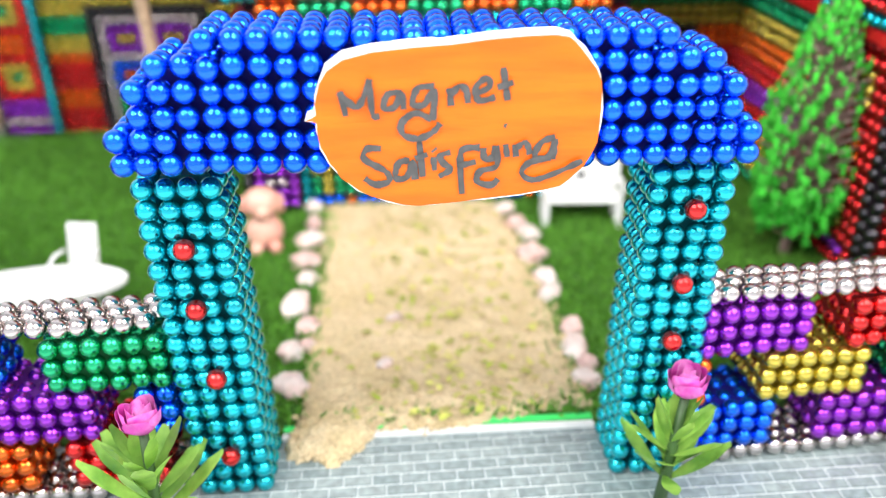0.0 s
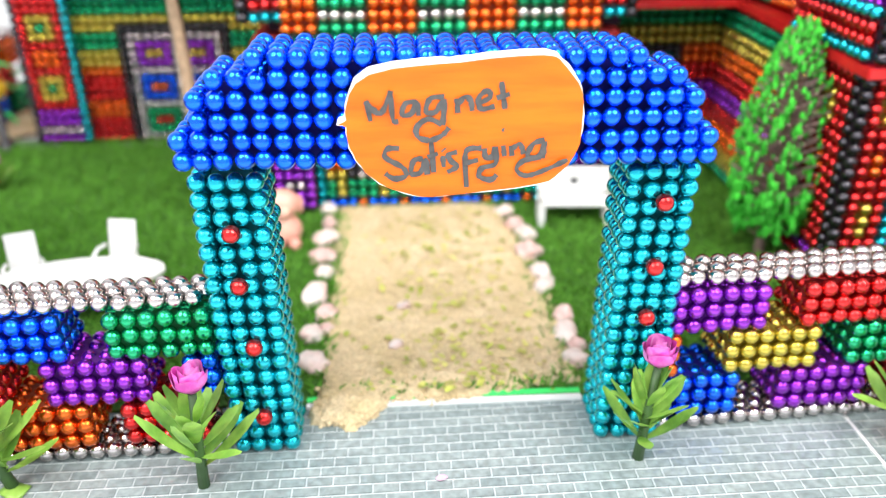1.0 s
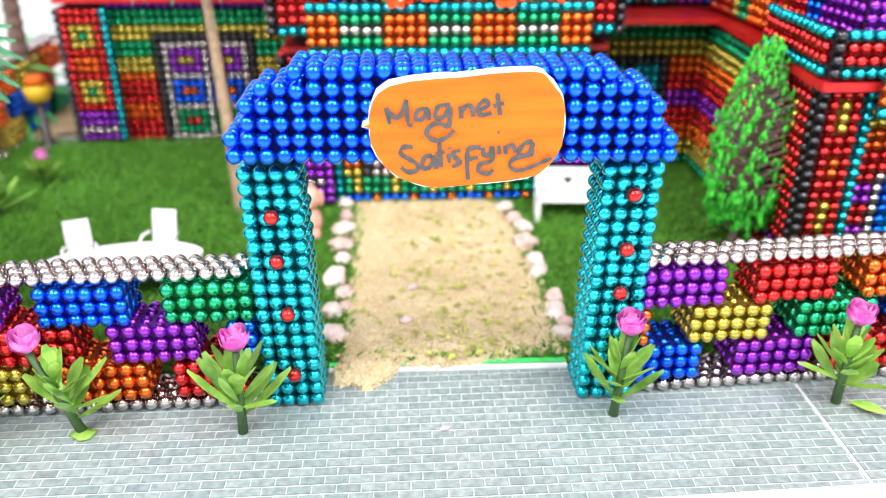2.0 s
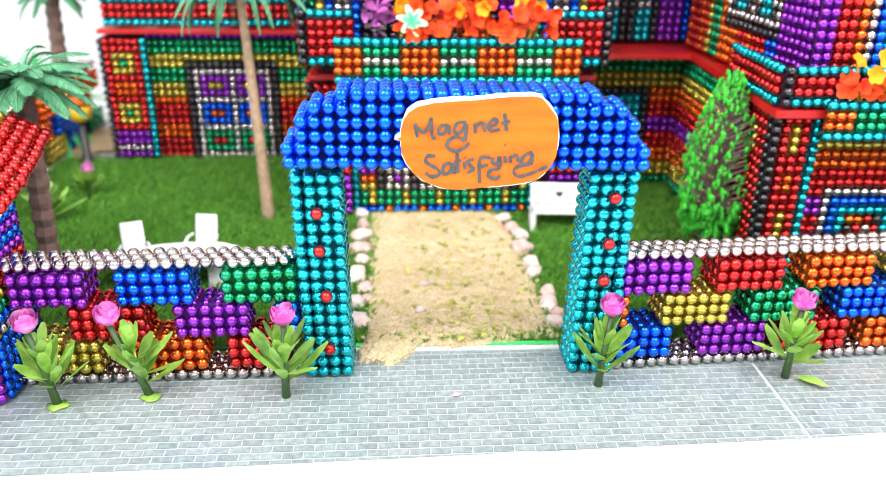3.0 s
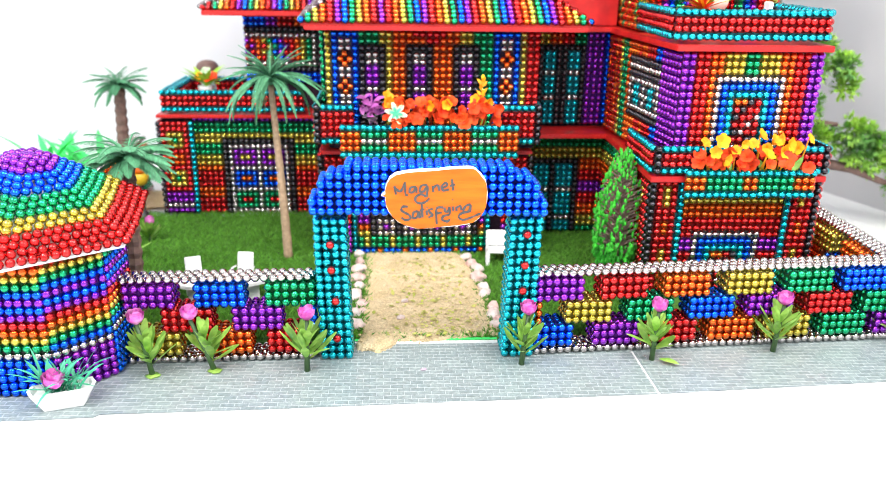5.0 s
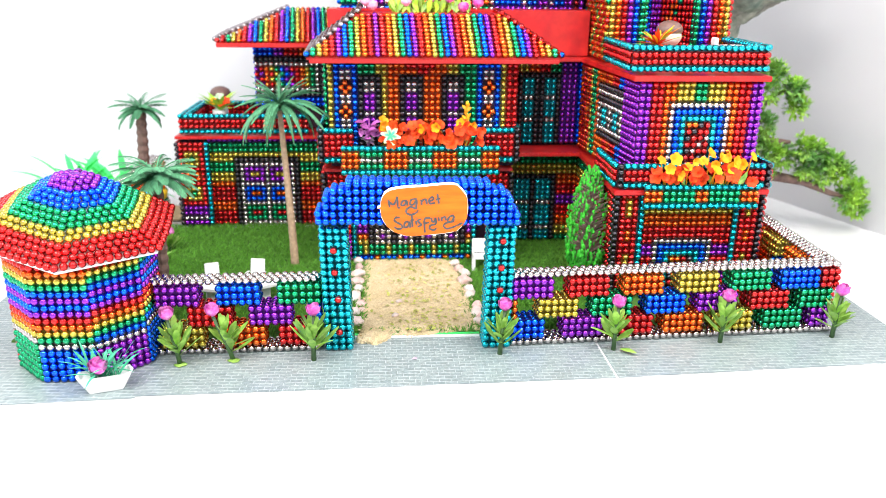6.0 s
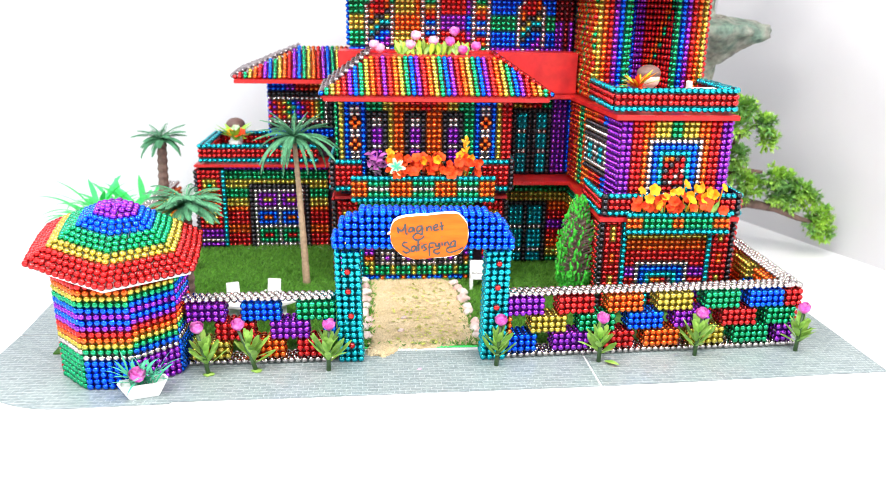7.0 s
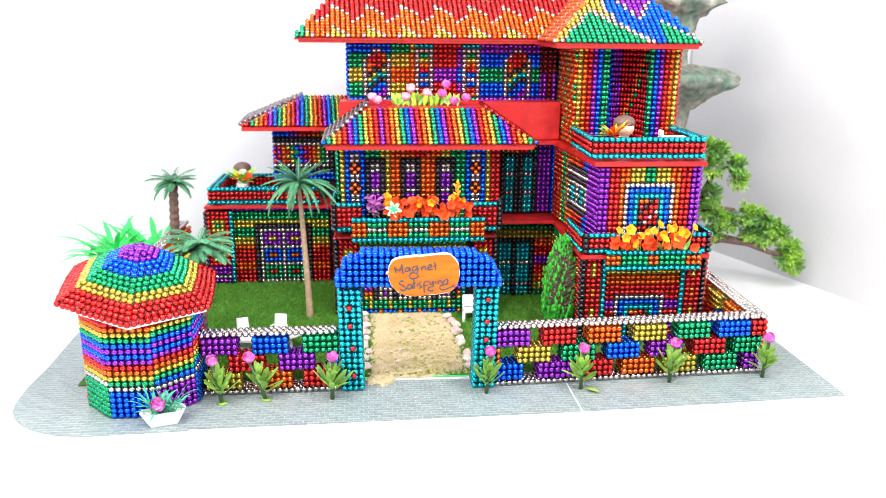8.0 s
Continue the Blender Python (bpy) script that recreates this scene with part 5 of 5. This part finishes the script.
for x, y, z, r in CLUMPS:
    bm = bmesh.new()
    for k in range(150):
        d = Vector((rb.gauss(0, 1), rb.gauss(0, 1), rb.gauss(0.2, 0.9))).normalized()
        o = Vector((x, y, z)) + d * r * rb.uniform(0.2, 0.8)
        # a flat fan of scale leaves
        side = d.orthogonal().normalized()
        for m in range(9):
            e = (d + side * (m - 4) * 0.28 + Vector((rb.gauss(0, 0.12), rb.gauss(0, 0.12), rb.gauss(0.1, 0.12)))).normalized()
            blade(bm, o, e, Vector((0.1, 0.2, 1)), rb.uniform(0.8, 1.2) * (1.15 - 0.1 * abs(m - 4)), 0.36, 0.1, 2, 0.1, wide=0.5)
    part("foliage", bm, LEAF_PINE, bonsai, "yellow-green needle clump")
rock = thing("rock", "tall grey-green mushroom-shaped rock behind the house", "rock", 60.2, 58.0, 0)
bm = bmesh.new()
prof = ((0, 7.0), (8, 5.5), (20, 4.6), (32, 4.6), (37, 3.8), (41, 4.6), (44, 8.0), (46.5, 12.5), (48.5, 12.0), (50.0, 7.0), (50.6, 3.0), (56, 3.0), (61, 5), (64, 10.5), (66.5, 9), (68, 4))
rings = []
for z, r in prof:
    rings.append([bm.verts.new(Vector((math.cos(6.2832 * k / 20) * r * (1.0 + 0.28 * noise.noise(Vector((k * 0.7, z * 0.15, 2)))) + (2.5 if 43 < z < 49 else 0), math.sin(6.2832 * k / 20) * r * 0.7, z + 0.9 * noise.noise(Vector((k * 0.9, z, 5))))) * U) for k in range(20)])
for a, b in zip(rings, rings[1:]):
    for k in range(20):
        bm.faces.new((a[k], a[(k + 1) % 20], b[(k + 1) % 20], b[k]))
bm.faces.new(rings[0][::-1])
bm.faces.new(rings[-1])
bmesh.ops.subdivide_edges(bm, edges=list(bm.edges), cuts=3, use_grid_fill=True)
bm.normal_update()
for v in bm.verts:
    q = v.co / U
    v.co += v.normal * U * (0.9 * noise.noise(q * 0.28) + 0.55 * noise.noise(q * 0.7) + 0.35 * noise.noise(q * 1.6) + 0.2 * noise.noise(q * 3.3))
part("stone_body", bm, ROCK, rock, smooth=True)

# ---- lawn furniture ----
table = thing("garden_table", "white oval toy garden table on the lawn", "table", -27.3, 15.9, 0.25, 9)
bm = bmesh.new()
n = 32
lo = [bm.verts.new(Vector((6.6 * math.cos(6.2832 * k / n), 2.7 * math.sin(6.2832 * k / n), 3.35)) * U) for k in range(n)]
hi = [bm.verts.new(Vector((6.6 * math.cos(6.2832 * k / n), 2.7 * math.sin(6.2832 * k / n), 3.8)) * U) for k in range(n)]
bm.faces.new(lo[::-1])
top = bm.faces.new(hi)
for k in range(n):
    bm.faces.new((lo[k], lo[(k + 1) % n], hi[(k + 1) % n], hi[k]))
bmesh.ops.bevel(bm, geom=list(top.edges), offset=0.14 * U, segments=2, affect="EDGES")
part("tabletop", bm, PLASTIC_WHITE, table)
for sx in (-1, 1):
    bm = bmesh.new()
    box(bm, sx * 3.9 - 0.8, sx * 3.9 + 0.8, -0.9, 0.9, 0, 3.4, 0.12)
    part("leg", bm, PLASTIC_WHITE, table, "broad white pedestal leg")


def garden_chair():
    c = thing("garden_chair", "white toy garden chair with a tall flat back", "chair", group="chairs at the garden table")
    bm = bmesh.new()
    box(bm, -1.5, 1.5, -1.5, 1.4, 2.5, 2.95, 0.12)
    part("seat", bm, PLASTIC_WHITE, c)
    bm = bmesh.new()
    v = [bm.verts.new(Vector(p) * U) for p in ((-1.4, 1.2, 2.7), (1.4, 1.2, 2.7), (1.35, 2.3, 7.0), (-1.35, 2.3, 7.0), (-1.4, 1.55, 2.7), (1.4, 1.55, 2.7), (1.35, 2.65, 7.0), (-1.35, 2.65, 7.0))]
    for f in ((0, 1, 2, 3), (5, 4, 7, 6), (4, 0, 3, 7), (1, 5, 6, 2), (3, 2, 6, 7), (4, 5, 1, 0)):
        bm.faces.new([v[i] for i in f])
    bmesh.ops.bevel(bm, geom=list(bm.edges), offset=0.1 * U, segments=2, affect="EDGES")
    part("backrest", bm, PLASTIC_WHITE, c)
    for s in (-1, 1):
        bm = bmesh.new()
        tube(bm, [(s * 1.55, 1.5, 4.6), (s * 1.75, 0.3, 4.7), (s * 1.7, -1.1, 4.3), (s * 1.6, -1.4, 3.4), (s * 1.5, -1.3, 2.6)], [0.2] * 5, 6)
        part("armrest", bm, PLASTIC_WHITE, c, smooth=True)
        for y in (-1.2, 1.2):
            bm = bmesh.new()
            tube(bm, [(s * 1.45, y * 1.15, 0), (s * 1.3, y, 2.6)], [0.2, 0.26], 6)
            part("leg", bm, PLASTIC_WHITE, c, smooth=True)
    return c


chair = garden_chair()
chair.matrix_world = pose(-31.2 * U, 16.6 * U, 0.25 * U, 0, 0, 20) @ Matrix.Diagonal((0.80, 0.80, 0.88, 1))
copy_thing(chair, pose(-25.5 * U, 19.8 * U, 0.25 * U, 0, 0, -8) @ Matrix.Diagonal((1.06, 1.06, 0.9, 1)))

bench = thing("garden_bench", "white toy bench with a heart cut in its back", "bench", 13.7, 30.4, 0.25, -4)
bm = bmesh.new()
box(bm, -3.4, 3.4, -1.5, 1.0, 2.3, 2.75, 0.1)
part("seat", bm, PLASTIC_WHITE, bench)
bm = bmesh.new()
box(bm, -3.4, 3.4, 0.7, 1.15, 2.9, 5.4, 0.12)
part("backrest", bm, PLASTIC_WHITE, bench)
bm = bmesh.new()
heart = [(0.45 * 16 * math.sin(t) ** 3 / 16, 4.1 + 0.45 * (13 * math.cos(t) - 5 * math.cos(2 * t) - 2 * math.cos(3 * t) - math.cos(4 * t)) / 16) for t in [6.2832 * k / 24 for k in range(24)]]
bm.faces.new([bm.verts.new((x * U, 0.66 * U, z * U)) for x, z in heart])
part("heart", bm, BLACK_TOY, bench, "dark heart-shaped cut-out")
for sx in (-1, 1):
    for y in (-1.2, 0.8):
        bm = bmesh.new()
        box(bm, sx * 3.1 - 0.3, sx * 3.1 + 0.3, y - 0.28, y + 0.28, 0, 2.35, 0.06)
        part("leg", bm, PLASTIC_WHITE, bench)
    bm = bmesh.new()
    tube(bm, [(sx * 3.2, 0.8, 4.0), (sx * 3.3, -0.5, 4.1), (sx * 3.3, -1.3, 3.8), (sx * 3.2, -1.3, 2.6)], [0.2] * 4, 6)
    part("armrest", bm, PLASTIC_WHITE, bench, smooth=True)

# ---- clay dog ----
bm = bmesh.new()
lump(bm, (0, 0, 1.6), 1.55, 3, (1.0, 0.85, 1.05))
lump(bm, (0, -0.4, 4.3), 1.45, 3, (1.05, 0.9, 0.9))
lump(bm, (0, -1.5, 3.9), 0.6, 2)
for s in (-1, 1):
    lump(bm, (s * 1.45, -0.2, 4.0), 0.62, 2, (0.6, 0.8, 1.5))
    lump(bm, (s * 0.75, -1.3, 0.6), 0.62, 2, (0.9, 1.1, 1.0))
dog = part("dog_figurine", bm, SKIN, None, smooth=True)
dog.matrix_world = pose(-13.1 * U, 27.5 * U, 0.25 * U, 0, 0, 10)
tagged(dog, "small salmon pink clay dog figurine sitting on the lawn", "figurine")

# ---- toy street lamp behind the left palm ----
lamp = thing("street_lamp", "toy lamp post with a yellow shade on a black pole", "lamp post", -49.8, 55.5, 0.2)
bm = bmesh.new()
tube(bm, [(0, 0, 0), (0, 0, 0.5), (0, 0, 1.2), (0, 0, 6.4)], [1.5, 1.3, 0.6, 0.5], 10)
part("pole", bm, BLACK_TOY, lamp, "black pole with a round foot", smooth=True)
bm = bmesh.new()
tube(bm, [(0, 0, 6.2), (0, 0, 6.6), (0, 0, 8.0), (0, 0, 8.6)], [0.8, 1.4, 1.7, 1.2], 12)
part("shade", bm, YELLOW_TOY, lamp, "yellow plastic shade", smooth=True)
bm = bmesh.new()
tube(bm, [(0, 0, 8.6), (0, 0, 9.6)], [1.5, 0.9], 12)
part("cap", bm, ORANGE_PAINT, lamp, "orange cap", smooth=True)
bush = rose_plant(61, 3.6, (0.4, 0), "rose_bush", "low rose bush with a pink bud on the lawn")
bush.matrix_world = pose(-44.6 * U, 41.0 * U, 0.25 * U) @ Matrix.Diagonal((0.8, 0.8, 0.9, 1))
bush = rose_plant(62, 4.4, (-0.4, 0), "rose_bush", "low rose bush with a pink bud on the lawn")
bush.matrix_world = pose(-46.2 * U, 33.0 * U, 0.25 * U)
bm = bmesh.new()
lump(bm, (0, 0, 0), 7.5, 3, (1, 0.9, 0.07), 0.5, 5)
ob = part("sand_patch", bm, SAND, None, smooth=True)
ob.matrix_world = pose(-53.5 * U, 66 * U, 0.3 * U)
tagged(ob, "flat heap of beige sand beside the house", "sand")

# ---- flowers on the balconies ----


def flower(bm, p, way, r, petals=5, cup=0.5, wide=1.05):
    p, way = Vector(p), Vector(way).normalized()
    a = way.orthogonal().normalized()
    b = way.cross(a)
    for k in range(petals):
        t = 6.2832 * k / petals
        d = a * math.cos(t) + b * math.sin(t) + way * cup
        blade(bm, p, d, way, r, r * wide, 0.34, 6, 0.26, tip=0.42, wide=0.68)


def bouquet(name, label, category, x0, x1, y, z, count, mats, r, seed, spread_y=1.2, height=3.0, leaf=LEAF, leaves=14, stem=None):
    t = thing(name, label, category, (x0 + x1) / 2, y, z)
    q = random.Random(seed)
    half = (x1 - x0) / 2
    for k in range(leaves):
        bm = bmesh.new()
        a = q.uniform(0, 6.28)
        blade(bm, (q.uniform(-half, half) * 0.95, q.uniform(-0.4, 0.4), 0), (math.cos(a) * 0.6, math.sin(a) * 0.5, 1), (0, -1, 0.4), q.uniform(1.6, 2.9), q.uniform(0.6, 1.0), 0.2, 5, 0.25)
        part("leaf", bm, leaf, t, smooth=True)
    bm = bmesh.new()
    heads = []
    for k in range(count):
        p = Vector((-half + 2 * half * (k + 0.5) / count + q.uniform(-0.5, 0.5), q.uniform(-spread_y, spread_y * 0.4), q.uniform(0.6, height)))
        tube(bm, [(p.x * 0.9, 0, 0), (p.x * 0.97, p.y * 0.6, p.z * 0.6), p], [0.11, 0.1, 0.1], 4)
        heads.append(p)
    part("stem", bm, stem or ORANGE_PETAL, t, smooth=True)
    for k, p in enumerate(heads):
        bm = bmesh.new()
        flower(bm, p, (q.uniform(-1.0, 1.0), -1, q.uniform(-0.2, 1.2)), r * q.uniform(0.75, 1.25), 5, q.uniform(0.6, 2.2))
        part("blossom", bm, mats[max(0, min(len(mats) - 1, int((1.1 - p.z / height + q.uniform(-0.25, 0.25)) * len(mats))))], t, smooth=True)
    return t


bouquet("flower_bunch", "bunch of orange artificial flowers on the balcony", "flowers", -5.6, 11.6, 28.6, 22.6, 60, (YELLOW_PETAL,) + (ORANGE_PETAL,) * 6, 0.95, 31, 1.3, 4.0, leaves=10)
purple = thing("purple_plant", "purple and grey artificial leaf sprig on the balcony", "plant", -7.3, 28.6, 22.4)
q = random.Random(14)
for k in range(30):
    bm = bmesh.new()
    a = q.uniform(0, 6.28)
    z = q.uniform(0.2, 4.6)
    blade(bm, (q.uniform(-1.2, 1.2), q.uniform(-0.7, 0.3), z), (math.cos(a), math.sin(a) - 0.3, q.uniform(0.1, 1.3)), (0, -0.6, 1), q.uniform(1.1, 2.0), q.uniform(0.75, 1.15), 0.25, 5, 0.25)
    part("leaf", bm, MAGENTA_LEAF if z > 1.7 else GREY_LEAF, purple, smooth=True)
bm = bmesh.new()
tube(bm, [(0, 0, 0), (0.2, 0, 4.8)], [0.25, 0.12], 6)
part("stem", bm, MAGENTA_LEAF, purple)
lily = thing("white_flower", "white star flower with a green and orange heart on the balcony", "flower", -3.7, 26.9, 23.2)
bm = bmesh.new()
flower(bm, (0, 0, 1.5), (0.2, -1, 0.45), 1.6, 6, 0.6, 0.5)
part("petals", bm, WHITE_PETAL, lily, smooth=True)
bm = bmesh.new()
flower(bm, (0.02, -0.12, 1.52), (0.2, -1, 0.45), 0.95, 6, 0.75, 0.42)
part("throat", bm, LEAF_MINT, lily, "pale green throat", smooth=True)
bm = bmesh.new()
flower(bm, (0.1, -0.5, 0.35), (0, -1, -0.2), 1.0, 4, 0.8, 0.8)
part("heart", bm, ORANGE_PETAL, lily, "orange lower petals", smooth=True)
bm = bmesh.new()
tube(bm, [(0, 0.8, -0.7), (0, 0.4, 0.6), (0, 0, 1.4)], [0.12] * 3, 5)
part("stem", bm, STEM, lily)
sprig = thing("yellow_sprig", "upright yellow-orange flower sprig on the balcony", "flower", 8.6, 28.4, 22.6)
bm = bmesh.new()
tube(bm, [(0, 0, 0), (0.2, 0, 4), (0.1, 0, 7)], [0.14, 0.12, 0.08], 5)
part("stem", bm, YELLOW_PETAL, sprig)
for k in range(12):
    bm = bmesh.new()
    a = k * 2.4
    blade(bm, (0.1, 0, 3.2 + 0.32 * k), (math.cos(a) * 0.9, math.sin(a) * 0.9, 0.9), (0, -1, 0.5), 1.1, 0.5, 0.1, 4)
    part("leaf", bm, YELLOW_PETAL, sprig, smooth=True)
bouquet("flower_bunch", "bunch of yellow and orange artificial flowers on the tower balcony", "flowers", 36.4, 50.8, 14.9, 19.4, 36, (YELLOW_PETAL, YELLOW_PETAL, ORANGE_PETAL), 1.05, 33, 1.3, 4.8, leaves=5, stem=YELLOW_PETAL)

terrace = thing("rose_bed", "row of leafy pink roses on the terrace", "flowers", 2.5, 39.0, 43.3)
q = random.Random(44)
for k in range(76):
    bm = bmesh.new()
    a = q.uniform(0, 6.28)
    blade(bm, (q.uniform(-5.5, 7.6), q.uniform(-1.2, 1.2), 0), (math.cos(a) * 0.55, math.sin(a) * 0.5, 1.1), (0, -1, 0.4), q.uniform(1.4, 3.0), q.uniform(0.6, 0.95), 0.15, 5, 0.25, wide=0.6)
    part("leaf", bm, LEAF_LIGHT if k % 3 else LEAF, terrace, smooth=True)
for x, z, mat in ((-10.0, 0.9, PALE_PINK), (-9.0, 0.3, PALE_PINK), (-3.4, 1.0, PALE_PINK), (-2.4, 2.6, PALE_PINK), (0.8, 1.7, PALE_PINK), (3.8, 1.6, PINK), (4.6, 3.4, PINK), (8.6, 0.8, PINK), (6.2, 0.1, PINK)):
    rose_bud(terrace, (x, -1.0, z), 0.95, mat, x)

pot = thing("pot_plant", "small green plant with orange and white blooms on the red terrace", "plant", -37.6, 60.0, 19.45)
q = random.Random(15)
bm = bmesh.new()
tube(bm, [(0, 0, 0), (0, 0, 4.0)], [1.1, 1.4], 10)
part("pot", bm, WHITE_CARD, pot)
for k in range(22):
    a = k * 2.4
    bm = bmesh.new()
    blade(bm, (0, 0, 3.9), (math.cos(a), math.sin(a) * 0.8, q.uniform(0.4, 1.5)), (0, 0, 1), q.uniform(3.6, 5.2), 1.05, 0.22, 6, 0.3)
    part("leaf", bm, LEAF_LIGHT, pot, smooth=True)
for dx, dz, mat in ((0.3, 6.4, WHITE_PETAL), (1.3, 5.7, ORANGE_PETAL), (-0.7, 5.6, YELLOW_PETAL), (0.4, 5.2, ORANGE_PETAL)):
    bm = bmesh.new()
    flower(bm, (dx, -0.4, dz), (0.3 * dx, -0.7, 0.8), 1.0, 5, 0.9)
    part("blossom", bm, mat, pot, smooth=True)
spike = thing("spiky_plant", "orange and green spiky artificial plant on the tower terrace", "plant", 35.8, 18.2, 36.05)
for k in range(46):
    a = k * 2.4
    bm = bmesh.new()
    blade(bm, (0, 0, 3.8), (math.cos(a), math.sin(a), q.uniform(0.1, 1.2)), (0, 0, 1), q.uniform(2.8, 4.4), 0.6, 0.1, 4, 0.2)
    part("leaf", bm, (ORANGE_PETAL, YELLOW_PETAL, LEAF_LIGHT, ORANGE_PETAL)[k % 4], spike, smooth=True)
bm = bmesh.new()
tube(bm, [(0, 0, 0), (0, 0, 3.7)], [0.3, 0.5], 6)
part("stem", bm, STEM, spike)


def doll(x, y, z, rz, label):
    bm = bmesh.new()
    lump(bm, (0, 0, 1.8), 1.4, 2, (1.0, 0.8, 1.3))
    shirt = len(bm.faces)
    lump(bm, (0, -0.1, 4.6), 1.75, 3, (1.05, 0.95, 0.92))
    head = len(bm.faces)
    lump(bm, (0, 0.12, 5.55), 1.95, 3, (1.06, 0.98, 0.72))
    bm.faces.ensure_lookup_table()
    for i, f in enumerate(bm.faces):
        f.material_index = 0 if i < shirt else 1 if i < head else 2
    ob = part("doll", bm, [MINT, DOLL_FACE, HAIR], None, smooth=True)
    ob.matrix_world = pose(x * U, y * U, z * U, 0, 0, rz)
    return tagged(ob, label, "doll")


doll(39.4, 24.0, 36.1, 15, "small toy doll with brown hair behind the tower parapet")
doll(-38.6, 66.5, 20.3, 0, "small toy doll with brown hair behind the terrace parapet")
seat = thing("sun_lounger", "white toy lounger on the tower terrace", "lounger", 47.0, 19.4, 36.1)
bm = bmesh.new()
box(bm, -2.4, 2.4, -0.9, 0.9, 3.2, 3.7, 0.1)
part("seat", bm, PLASTIC_WHITE, seat)
bm = bmesh.new()
box(bm, -2.4, -1.9, -0.9, 0.9, 3.7, 4.8, 0.1)
part("backrest", bm, PLASTIC_WHITE, seat)
for sx in (-2, 2):
    for sy in (-0.6, 0.6):
        bm = bmesh.new()
        box(bm, sx - 0.2, sx + 0.2, sy - 0.2, sy + 0.2, 0, 3.2)
        part("leg", bm, PLASTIC_WHITE, seat)
